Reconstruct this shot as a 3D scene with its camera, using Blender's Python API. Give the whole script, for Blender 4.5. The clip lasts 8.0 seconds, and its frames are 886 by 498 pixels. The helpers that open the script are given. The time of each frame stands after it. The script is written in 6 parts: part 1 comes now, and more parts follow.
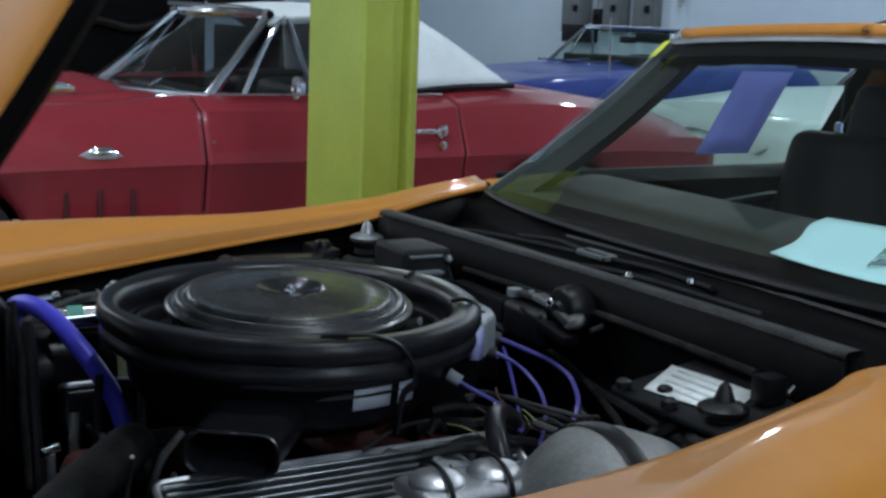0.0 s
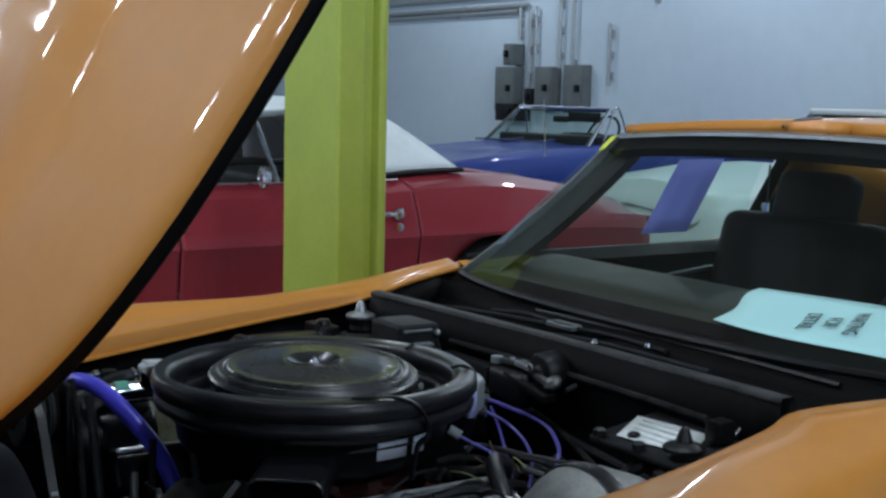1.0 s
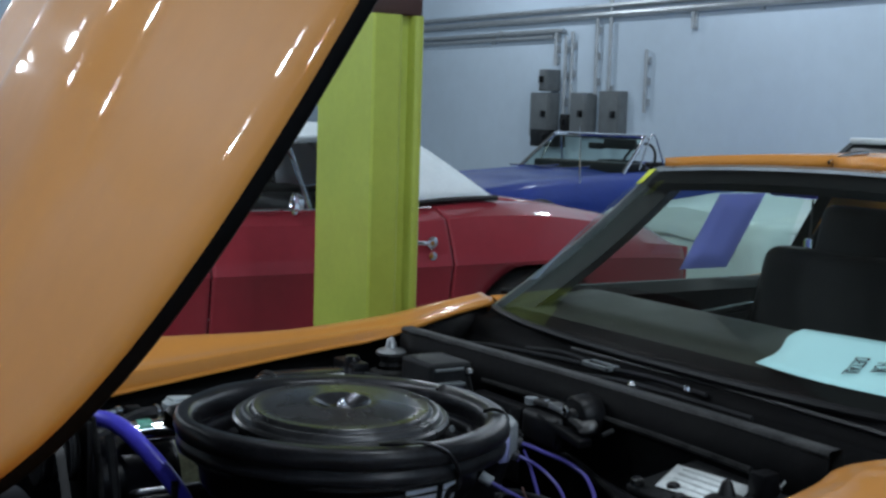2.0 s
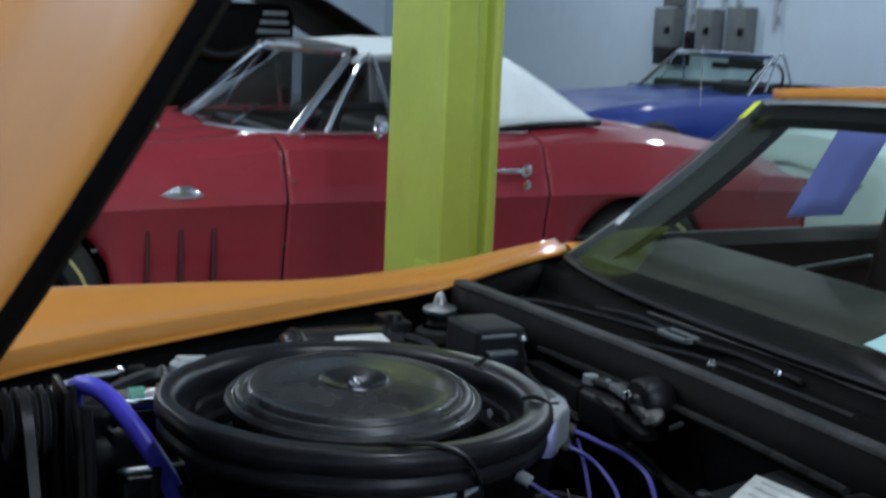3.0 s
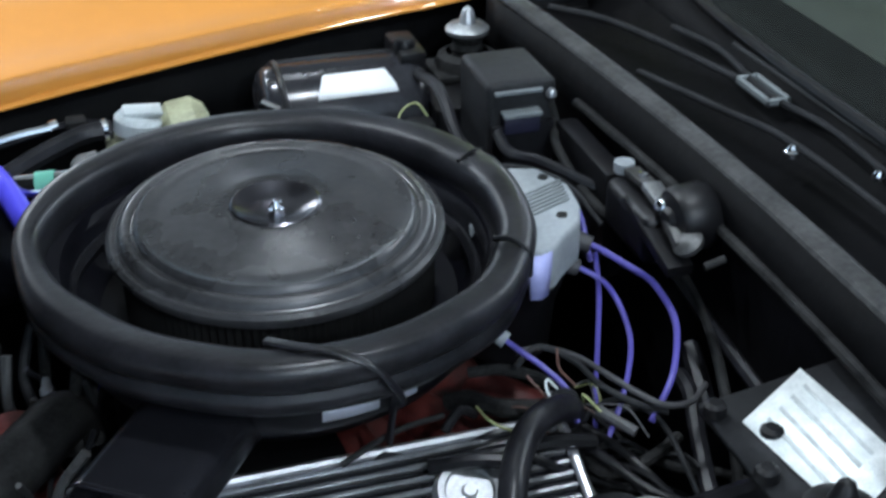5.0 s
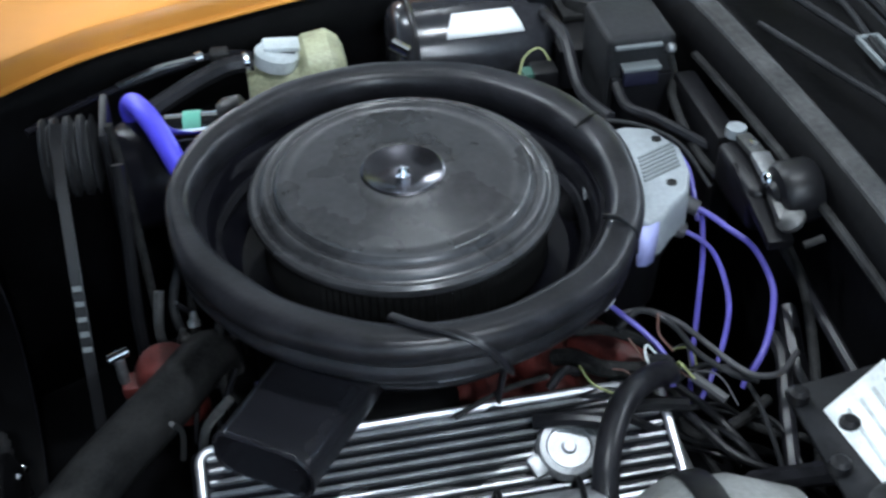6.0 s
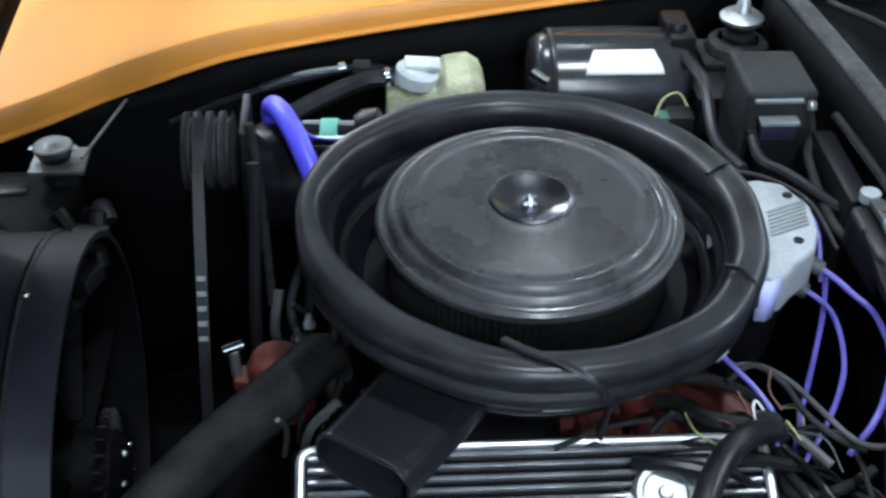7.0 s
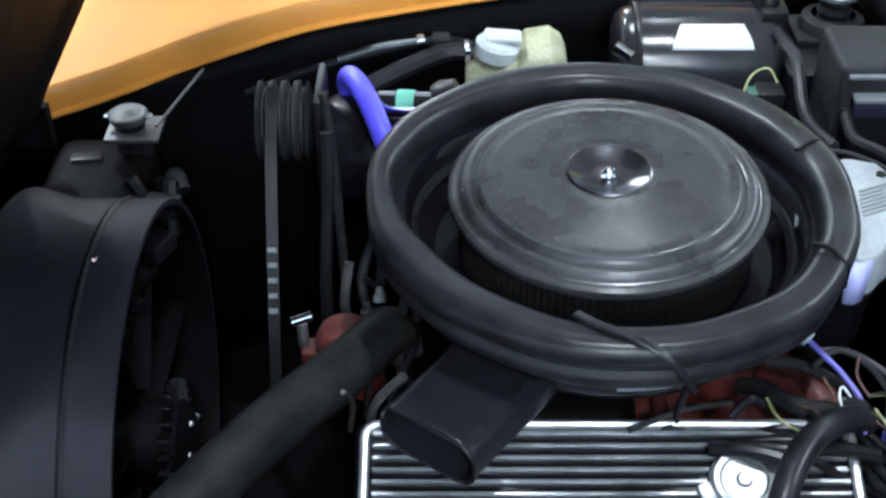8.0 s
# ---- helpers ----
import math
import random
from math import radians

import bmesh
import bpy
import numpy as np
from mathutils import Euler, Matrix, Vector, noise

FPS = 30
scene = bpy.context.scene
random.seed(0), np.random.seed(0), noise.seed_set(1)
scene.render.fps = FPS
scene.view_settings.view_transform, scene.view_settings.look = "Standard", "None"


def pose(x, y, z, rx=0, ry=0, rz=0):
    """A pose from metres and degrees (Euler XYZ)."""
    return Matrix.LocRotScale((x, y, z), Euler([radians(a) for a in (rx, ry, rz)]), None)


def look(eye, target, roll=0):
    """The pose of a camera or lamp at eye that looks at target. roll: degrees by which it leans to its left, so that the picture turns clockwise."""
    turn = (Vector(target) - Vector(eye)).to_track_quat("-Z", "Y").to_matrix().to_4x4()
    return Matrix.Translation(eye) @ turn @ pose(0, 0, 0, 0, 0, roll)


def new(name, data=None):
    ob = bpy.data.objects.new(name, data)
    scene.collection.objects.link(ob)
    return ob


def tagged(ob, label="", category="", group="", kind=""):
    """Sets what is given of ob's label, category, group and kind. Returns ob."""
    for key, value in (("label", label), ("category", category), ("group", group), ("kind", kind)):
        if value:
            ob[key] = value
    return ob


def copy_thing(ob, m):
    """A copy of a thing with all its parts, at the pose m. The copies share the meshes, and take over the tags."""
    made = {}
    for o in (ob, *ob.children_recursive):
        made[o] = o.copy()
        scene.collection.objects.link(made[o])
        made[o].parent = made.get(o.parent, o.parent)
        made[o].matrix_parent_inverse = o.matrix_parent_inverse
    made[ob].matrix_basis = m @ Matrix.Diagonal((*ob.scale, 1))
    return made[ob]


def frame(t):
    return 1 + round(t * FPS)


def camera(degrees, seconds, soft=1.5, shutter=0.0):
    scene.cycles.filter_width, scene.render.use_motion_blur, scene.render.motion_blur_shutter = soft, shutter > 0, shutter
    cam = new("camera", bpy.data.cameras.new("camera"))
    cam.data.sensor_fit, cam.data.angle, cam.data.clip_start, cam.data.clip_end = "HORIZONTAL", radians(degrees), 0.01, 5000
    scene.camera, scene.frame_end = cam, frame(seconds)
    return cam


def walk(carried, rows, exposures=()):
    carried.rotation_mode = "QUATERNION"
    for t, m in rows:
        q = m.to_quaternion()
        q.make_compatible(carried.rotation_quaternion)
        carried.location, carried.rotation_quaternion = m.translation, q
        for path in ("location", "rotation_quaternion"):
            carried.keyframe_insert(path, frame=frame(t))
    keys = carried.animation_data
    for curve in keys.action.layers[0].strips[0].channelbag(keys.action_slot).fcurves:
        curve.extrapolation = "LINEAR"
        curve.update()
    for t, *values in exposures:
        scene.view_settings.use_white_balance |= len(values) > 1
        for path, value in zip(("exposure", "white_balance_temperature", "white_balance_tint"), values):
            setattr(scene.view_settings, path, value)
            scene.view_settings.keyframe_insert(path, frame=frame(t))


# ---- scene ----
cam = camera(38.0, 8.0, soft=2.6, shutter=0.4)
PATH = [
    (0, (-0.675, -1.55, 1.236), (0.318, 0.148, 0.876), 2.3),
    (0.5, (-0.841, -1.677, 1.281), (0.226, -0.012, 0.977), 2.0),
    (1, (-0.93, -1.775, 1.292), (0.158, -0.115, 1.05), 1.3),
    (2.5, (-0.803, -1.62, 1.313), (0.188, 0.105, 1.109), 2.3),
    (3, (-0.613, -1.475, 1.325), (0.261, 0.291, 0.98), 2.5),
    (3.5, (-0.49, -1.327, 1.387), (0.319, 0.415, 0.827), 3.6),
    (4, (-0.376, -1.182, 1.426), (0.39, 0.508, 0.68), 3.9),
    (4.5, (-0.221, -1.091, 1.43), (0.431, 0.592, 0.57), 2.3),
    (5.8, (-0.147, -1.086, 1.611), (0.174, 0.463, 0.386), -1.9),
    (6, (-0.157, -1.09, 1.646), (0.132, 0.454, 0.407), -1.4),
    (6.5, (-0.169, -1.104, 1.657), (0.041, 0.474, 0.446), 0.1),
    (7, (-0.171, -1.102, 1.651), (-0.046, 0.491, 0.448), 1.4),
    (7.5, (-0.16, -1.094, 1.633), (-0.13, 0.507, 0.434), 2.2),
    (8, (-0.155, -1.084, 1.607), (-0.165, 0.508, 0.397), -0.3),
]
walk(cam, [(t, look(eye, target, roll)) for t, eye, target, roll in PATH],
     [(0.0, -0.25), (1.0, -0.3), (2.5, -0.35), (3.0, -0.15), (3.5, 0.15), (4.0, 0.35), (4.5, 0.65), (5.2, 0.9), (6.0, 1.1), (6.5, 1.2), (7.0, 1.32), (8.0, 1.5)])

# ---- world, lamps ----
world = bpy.data.worlds.new("garage_air")
scene.world = world
world.use_nodes = True
world.node_tree.nodes["Background"].inputs[0].default_value = (0.5, 0.6, 0.75, 1)
world.node_tree.nodes["Background"].inputs[1].default_value = 0.015

LAMP_POWER = 130.0
LAMP_ROWS = [(-3.6, -3.0), (0.2, -3.4), (0.6, -5.3), (-3.6, 0.8), (0.4, -0.35), (-1.0, 1.5), (4.6, 0.8), (-3.4, 5.2), (-2.6, 3.9),
             (6.6, 4.0), (7.0, 7.4), (7.0, 11.6), (-1.75, 9.0), (-1.65, 12.6), (1.2, 17.5), (0.5, 2.5)]
WEAK_LAMPS = {(0.5, 2.5): 0.12}
LAMP_Z = 4.1


# ---- materials ----
def material(name, colour, rough=0.5, metal=0.0, vary=0.15, scale=8.0, bump=0.0, bump_scale=60.0, coat=0.0,
             spec=0.5, rough_vary=0.1, tint=None):
    m = bpy.data.materials.new(name)
    m.use_nodes = True
    nt = m.node_tree
    b = nt.nodes["Principled BSDF"]
    co = nt.nodes.new("ShaderNodeTexCoord")
    n1 = nt.nodes.new("ShaderNodeTexNoise")
    n1.inputs["Scale"].default_value = scale
    n1.inputs["Detail"].default_value = 6.0
    n2 = nt.nodes.new("ShaderNodeTexNoise")
    n2.inputs["Scale"].default_value = scale * 9
    n2.inputs["Detail"].default_value = 4.0
    mixn = nt.nodes.new("ShaderNodeMix")
    mixn.inputs[0].default_value = 0.4
    nt.links.new(co.outputs["Object"], n1.inputs["Vector"])
    nt.links.new(co.outputs["Object"], n2.inputs["Vector"])
    nt.links.new(n1.outputs["Fac"], mixn.inputs[2])
    nt.links.new(n2.outputs["Fac"], mixn.inputs[3])
    ramp = nt.nodes.new("ShaderNodeValToRGB")
    lo = tuple(c * (1 - vary) for c in colour)
    hi = tuple(min(1.0, c * (1 + vary)) for c in (tint or colour))
    ramp.color_ramp.elements[0].position, ramp.color_ramp.elements[1].position = 0.35, 0.65
    ramp.color_ramp.elements[0].color, ramp.color_ramp.elements[1].color = (*lo, 1), (*hi, 1)
    nt.links.new(mixn.outputs[0], ramp.inputs[0])
    nt.links.new(ramp.outputs[0], b.inputs["Base Color"])
    mr = nt.nodes.new("ShaderNodeMapRange")
    mr.inputs["From Min"].default_value, mr.inputs["From Max"].default_value = 0.3, 0.7
    mr.inputs["To Min"].default_value = max(0.02, rough * (1 - rough_vary))
    mr.inputs["To Max"].default_value = min(1.0, rough * (1 + rough_vary))
    nt.links.new(n1.outputs["Fac"], mr.inputs["Value"])
    nt.links.new(mr.outputs[0], b.inputs["Roughness"])
    b.inputs["Metallic"].default_value = metal
    b.inputs["Specular IOR Level"].default_value = spec
    b.inputs["Coat Weight"].default_value = coat
    b.inputs["Coat Roughness"].default_value = 0.04
    if bump:
        n3 = nt.nodes.new("ShaderNodeTexNoise")
        n3.inputs["Scale"].default_value = bump_scale
        n3.inputs["Detail"].default_value = 5.0
        bp = nt.nodes.new("ShaderNodeBump")
        bp.inputs["Strength"].default_value = bump
        bp.inputs["Distance"].default_value = 0.004
        nt.links.new(co.outputs["Object"], n3.inputs["Vector"])
        nt.links.new(n3.outputs["Fac"], bp.inputs["Height"])
        nt.links.new(bp.outputs[0], b.inputs["Normal"])
    return m


def glass(name, colour, rough=0.0, face=0.06):
    """Thin tinted pane: mostly clear, with a mirror gloss that grows at grazing angles."""
    m = bpy.data.materials.new(name)
    m.use_nodes = True
    nt = m.node_tree
    nt.nodes.remove(nt.nodes["Principled BSDF"])
    out = nt.nodes["Material Output"]
    tr = nt.nodes.new("ShaderNodeBsdfTransparent")
    tr.inputs[0].default_value = (*colour, 1)
    gl = nt.nodes.new("ShaderNodeBsdfGlossy")
    gl.inputs["Roughness"].default_value = rough
    lw = nt.nodes.new("ShaderNodeLayerWeight")
    lw.inputs["Blend"].default_value = 0.5
    pw = nt.nodes.new("ShaderNodeMath")
    pw.operation = "POWER"
    pw.inputs[1].default_value = 5.0
    ma = nt.nodes.new("ShaderNodeMath")
    ma.operation = "MULTIPLY_ADD"
    ma.inputs[1].default_value, ma.inputs[2].default_value = 1.0 - face, face
    mx = nt.nodes.new("ShaderNodeMixShader")
    nt.links.new(lw.outputs["Facing"], pw.inputs[0])
    nt.links.new(pw.outputs[0], ma.inputs[0])
    nt.links.new(ma.outputs[0], mx.inputs[0])
    nt.links.new(tr.outputs[0], mx.inputs[1])
    nt.links.new(gl.outputs[0], mx.inputs[2])
    nt.links.new(mx.outputs[0], out.inputs[0])
    return m


def glow(name, colour, strength):
    m = bpy.data.materials.new(name)
    m.use_nodes = True
    b = m.node_tree.nodes["Principled BSDF"]
    b.inputs["Base Color"].default_value = (*colour, 1)
    b.inputs["Emission Color"].default_value = (*colour, 1)
    b.inputs["Emission Strength"].default_value = strength
    return m


ORANGE = material("orange_paint", (0.50, 0.200, 0.033), 0.5, vary=0.05, scale=3, coat=0.5, rough_vary=0.15, spec=0.15)
RED = material("red_paint", (0.25, 0.020, 0.031), 0.5, vary=0.06, scale=3, coat=0.6, spec=0.15)
# Body red darkened to stand for the shade inside the vent slots.
VENT_SHADE = material("shaded_vent_red", (0.05, 0.003, 0.006), 0.6, vary=0.1)
BLUE = material("blue_paint", (0.016, 0.04, 0.24), 0.5, vary=0.08, scale=3, coat=0.4, spec=0.15)
YELLOW = material("yellow_enamel", (0.37, 0.44, 0.07), 0.36, vary=0.07, scale=5, bump=0.08, bump_scale=40, coat=0.2)
YELLOW_CAR = material("yellow_car_paint", (0.62, 0.36, 0.03), 0.3, coat=0.6, vary=0.05)
BROWN = material("brown_enamel", (0.045, 0.018, 0.014), 0.5, vary=0.2)
WALL = material("painted_wall", (0.53, 0.63, 0.72), 0.75, vary=0.04, scale=0.7, bump=0.12, bump_scale=25)
CONCRETE = material("sealed_concrete", (0.27, 0.27, 0.26), 0.35, vary=0.16, scale=1.3, bump=0.1, bump_scale=30)
CEILING = material("grey_ceiling_paint", (0.13, 0.137, 0.127), 0.8, vary=0.08, scale=2)
STEEL_GREY = material("grey_steel", (0.13, 0.145, 0.15), 0.5, vary=0.15, scale=10)
CONDUIT = material("conduit_steel", (0.42, 0.45, 0.47), 0.4, metal=0.6, vary=0.12, scale=10)
BLACK = material("black_plastic", (0.005, 0.005, 0.006), 0.4, vary=0.3, scale=14, bump=0.1, spec=0.25)
SATIN = material("satin_black_enamel", (0.014, 0.0145, 0.0175), 0.24, vary=0.14, scale=14, rough_vary=0.15, tint=(0.02, 0.02, 0.0235), spec=0.3)
LID_BLACK = material("worn_lid_enamel", (0.024, 0.0242, 0.026), 0.28, vary=0.3, scale=12, rough_vary=0.25, tint=(0.038, 0.038, 0.040), spec=0.4)
RUBBER = material("black_rubber", (0.0075, 0.0075, 0.009), 0.34, vary=0.35, scale=18, bump=0.1, bump_scale=90, tint=(0.0135, 0.0135, 0.016), spec=0.24, rough_vary=0.10)
HOUSING = material("black_housing_enamel", (0.004, 0.004, 0.006), 0.3, vary=0.3, scale=12, spec=0.14)
DUSTY = material("dusty_black", (0.009, 0.009, 0.0095), 0.65, vary=0.4, scale=20, bump=0.3, bump_scale=70, tint=(0.022, 0.022, 0.022), spec=0.05)
LEDGE = material("dusty_grey_ledge", (0.020, 0.020, 0.0205), 0.6, vary=0.4, scale=14, bump=0.25, bump_scale=70, tint=(0.04, 0.04, 0.04), spec=0.15)
HOSE = material("aged_hose_rubber", (0.005, 0.005, 0.0055), 0.6, vary=0.5, scale=26, bump=0.3, bump_scale=70, tint=(0.012, 0.012, 0.012), spec=0.1)
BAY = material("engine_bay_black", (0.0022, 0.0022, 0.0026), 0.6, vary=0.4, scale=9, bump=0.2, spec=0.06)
FILTER = material("filter_paper", (0.008, 0.008, 0.008), 0.9, vary=0.3, scale=30, spec=0.1)
CHROME = material("chrome", (0.75, 0.76, 0.8), 0.1, metal=1.0, vary=0.05, rough_vary=0.3)
ALLOY = material("cast_aluminium", (0.60, 0.61, 0.64), 0.40, metal=0.92, vary=0.18, scale=25, bump=0.15, bump_scale=120)
# Darker than ALLOY, for the fins of the valve covers.
FIN = material("darker_aluminium", (0.34, 0.35, 0.365), 0.45, metal=0.9, vary=0.25, scale=25, bump=0.2, bump_scale=120)
ALLOY_DARK = material("dull_aluminium", (0.10, 0.10, 0.10), 0.5, metal=0.7, vary=0.3, scale=25, bump=0.2)
GREY_PLASTIC = material("pale_grey_plastic", (0.225, 0.245, 0.26), 0.45, vary=0.2, scale=18)
GREY_DARK = material("dark_grey_plastic", (0.018, 0.0185, 0.020), 0.55, vary=0.35, scale=18, bump=0.15, spec=0.1)
BLUE_HOSE = material("blue_hose", (0.085, 0.075, 0.72), 0.36, vary=0.1, scale=14)
LAVENDER = material("lavender_plastic", (0.33, 0.35, 0.62), 0.4, vary=0.1, scale=30)
BOOT = material("grey_rubber_boot", (0.045, 0.045, 0.048), 0.5, vary=0.2, scale=40, spec=0.3)
VIOLET = material("violet_lead", (0.075, 0.062, 0.28), 0.4, vary=0.15, scale=30)
ENGINE_RED = material("engine_enamel", (0.15, 0.016, 0.012), 0.55, vary=0.7, scale=34, bump=0.5, tint=(0.07, 0.012, 0.010))
JUG = material("aged_polythene", (0.30, 0.31, 0.20), 0.5, vary=0.4, scale=22)
JUG_CAP = material("grubby_white_plastic", (0.43, 0.47, 0.48), 0.4, vary=0.2, scale=30)
CAP_WHITE = material("white_plastic", (0.62, 0.66, 0.66), 0.4, vary=0.06)
LABEL = material("white_label", (0.75, 0.77, 0.78), 0.5, vary=0.04)
LABEL_BLUE = material("bluish_label", (0.84, 0.87, 1.0), 0.3, vary=0.05)
PRINT = material("faded_print", (0.46, 0.50, 0.50), 0.5, vary=0.3, scale=50)
FOIL = material("foil_label", (0.80, 0.86, 0.86), 0.4, metal=0.1, vary=0.2, scale=60)
SNORKEL = material("black_moulded_plastic", (0.010, 0.010, 0.0125), 0.24, vary=0.12, scale=10, rough_vary=0.1, spec=0.35)
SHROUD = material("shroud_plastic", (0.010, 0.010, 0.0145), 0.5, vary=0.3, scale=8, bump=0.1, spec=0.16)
DARK_VIOLET = material("dark_violet_plastic", (0.012, 0.012, 0.028), 0.45, vary=0.2)
CUP = material("dark_polished_cup", (0.09, 0.088, 0.10), 0.22, metal=0.9, vary=0.2, scale=30, rough_vary=0.2)
PLUG_GREEN = material("dark_green_plastic", (0.02, 0.07, 0.052), 0.5, vary=0.2)
INK = material("ink", (0.02, 0.02, 0.03), 0.6, vary=0.05)
GREEN = material("green_label", (0.10, 0.38, 0.28), 0.5, vary=0.1)
YELLOW_TAPE = material("yellow_tape", (0.62, 0.68, 0.05), 0.5, vary=0.05)
PAPER = material("pale_blue_paper", (0.60, 0.90, 0.97), 0.7, vary=0.03)
STICKER = material("lavender_paper", (0.50, 0.52, 0.97), 0.6, vary=0.05)
paper_out = STICKER.node_tree.nodes["Material Output"]
paper_back = STICKER.node_tree.nodes.new("ShaderNodeBsdfTranslucent")
paper_back.inputs[0].default_value = (0.58, 0.60, 1.0, 1)
paper_mix = STICKER.node_tree.nodes.new("ShaderNodeMixShader")
paper_mix.inputs[0].default_value = 0.75
STICKER.node_tree.links.new(STICKER.node_tree.nodes["Principled BSDF"].outputs[0], paper_mix.inputs[1])
STICKER.node_tree.links.new(paper_back.outputs[0], paper_mix.inputs[2])
STICKER.node_tree.links.new(paper_mix.outputs[0], paper_out.inputs[0])
MID_ALLOY = material("weathered_alloy", (0.30, 0.31, 0.32), 0.42, metal=0.85, vary=0.3, scale=30, bump=0.25)
CANVAS = material("white_canvas", (0.84, 0.91, 0.93), 0.85, vary=0.05, scale=12, bump=0.15, bump_scale=150)
LEATHER = material("black_vinyl", (0.004, 0.004, 0.005), 0.5, vary=0.3, scale=12, bump=0.15, spec=0.1)
DASH = material("dash_vinyl", (0.027, 0.029, 0.0225), 0.6, vary=0.3, scale=9, bump=0.2, bump_scale=140, spec=0.22)
CARPET = material("black_carpet", (0.01, 0.01, 0.01), 0.95, vary=0.3, scale=40)
TYRE = material("tyre_rubber", (0.009, 0.009, 0.009), 0.7, vary=0.25, scale=20, bump=0.2)
TYRE_LINE = material("gold_line", (0.45, 0.40, 0.16), 0.6, vary=0.1)
PILLAR = material("brushed_trim", (0.42, 0.44, 0.45), 0.3, metal=0.9, vary=0.1, scale=20)
SCREEN = glass("windscreen_glass", (0.82, 0.92, 0.86), face=0.065)
GREEN_GLASS = glass("greenish_glass", (0.74, 0.90, 0.84), face=0.06)
WHITE_PAINT = material("white_car_paint", (0.66, 0.74, 0.74), 0.4, vary=0.04, scale=3, coat=0.4)
WINDOW = glass("side_glass", (0.88, 0.99, 0.96), face=0.05)
CLEAR = glass("clear_glass", (0.66, 0.70, 0.72), face=0.08)
COPPER = material("dull_orange_wire", (0.09, 0.04, 0.03), 0.55)
YELLOW_WIRE = material("yellow_green_wire", (0.26, 0.28, 0.12), 0.55)
TUBE = glow("lamp_lens", (0.9, 0.96, 1.0), 20.0)


# ---- shape helpers ----
BASES = {}
OFFSET = [Matrix.Identity(4)]


def thing(name, x, y, z, label, category, group="", kind=""):
    e = new(name)
    e.location = (x, y, z)
    e.empty_display_size = 0.1
    BASES[e.name] = Matrix.Translation((x, y, z))
    return tagged(e, label, category, group, kind)


def mesh_of(name, bm, mat, sharp=38, flat=False):
    bmesh.ops.recalc_face_normals(bm, faces=bm.faces)
    me = bpy.data.meshes.new(name)
    bm.to_mesh(me)
    bm.free()
    if not flat:
        for p in me.polygons:
            p.use_smooth = True
        me.set_sharp_from_angle(angle=radians(sharp))
    for m in (mat if isinstance(mat, (list, tuple)) else [mat]):
        me.materials.append(m)
    return me


def part(name, bm, mat, parent=None, label="", sharp=38, thick=0.0):
    """Link a bmesh as one mesh object under a thing or part, set down by the offset of its group."""
    bm.transform(OFFSET[0])
    ob = new(name, mesh_of(name, bm, mat, sharp))
    if parent:
        ob.parent = parent
        if parent.name in BASES:
            ob.matrix_parent_inverse = BASES[parent.name].inverted()
    if thick:
        s = ob.modifiers.new("thickness", "SOLIDIFY")
        s.thickness, s.offset = thick, -1
    if label:
        tagged(ob, label)
    return ob


def structure(name, bm, mat, label, category):
    return tagged(part(name, bm, mat), label, category, kind="structure")


def add_box(bm, lo, hi, bevel=0.0, segs=2, m=None):
    size = Vector(hi) - Vector(lo)
    mid = (Vector(hi) + Vector(lo)) / 2
    r = bmesh.ops.create_cube(bm, size=1.0)
    bmesh.ops.scale(bm, vec=size, verts=r["verts"])
    bmesh.ops.translate(bm, vec=mid, verts=r["verts"])
    vs = r["verts"]
    if bevel:
        es = list({e for v in vs for e in v.link_edges})
        b = bmesh.ops.bevel(bm, geom=es, offset=bevel, segments=segs, affect="EDGES", profile=0.6)
        vs = list({v for f in b["faces"] for v in f.verts} | {v for v in vs if v.is_valid})
    if m is not None:
        bmesh.ops.transform(bm, matrix=m, verts=[v for v in vs if v.is_valid])
    return vs


def box(lo, hi, bevel=0.0, segs=2, m=None):
    bm = bmesh.new()
    add_box(bm, lo, hi, bevel, segs, m)
    return bm


def spline(pts, n=6):
    """Catmull-Rom through the points."""
    p = [Vector(q) for q in pts]
    if len(p) < 3:
        return p
    p = [2 * p[0] - p[1]] + p + [2 * p[-1] - p[-2]]
    out = []
    for i in range(1, len(p) - 2):
        a, b, c, d = p[i - 1], p[i], p[i + 1], p[i + 2]
        for k in range(n):
            t = k / n
            out.append(0.5 * (2 * b + (c - a) * t + (2 * a - 5 * b + 4 * c - d) * t * t + (3 * b - a - 3 * c + d) * t ** 3))
    out.append(p[-2])
    return out


def add_tube(bm, pts, r, seg=10, smooth=6, caps=True, squash=1.0):
    path = spline(pts, smooth) if smooth else [Vector(q) for q in pts]
    radius = r if callable(r) else (lambda f: r)
    rings = []
    side = None
    for i, p in enumerate(path):
        d = (path[min(i + 1, len(path) - 1)] - path[max(i - 1, 0)]).normalized()
        if side is None:
            side = d.orthogonal().normalized() if abs(d.z) > 0.9 else d.cross(Vector((0, 0, 1))).normalized()
        side = (side - d * side.dot(d)).normalized()
        up = d.cross(side)
        rr = radius(i / (len(path) - 1))
        rings.append([bm.verts.new(p + rr * (math.cos(2 * math.pi * k / seg) * side + squash * math.sin(2 * math.pi * k / seg) * up))
                      for k in range(seg)])
    for a, b in zip(rings, rings[1:]):
        for k in range(seg):
            bm.faces.new((a[k], a[(k + 1) % seg], b[(k + 1) % seg], b[k]))
    if caps:
        bm.faces.new(rings[0][::-1])
        bm.faces.new(rings[-1])
    return bm


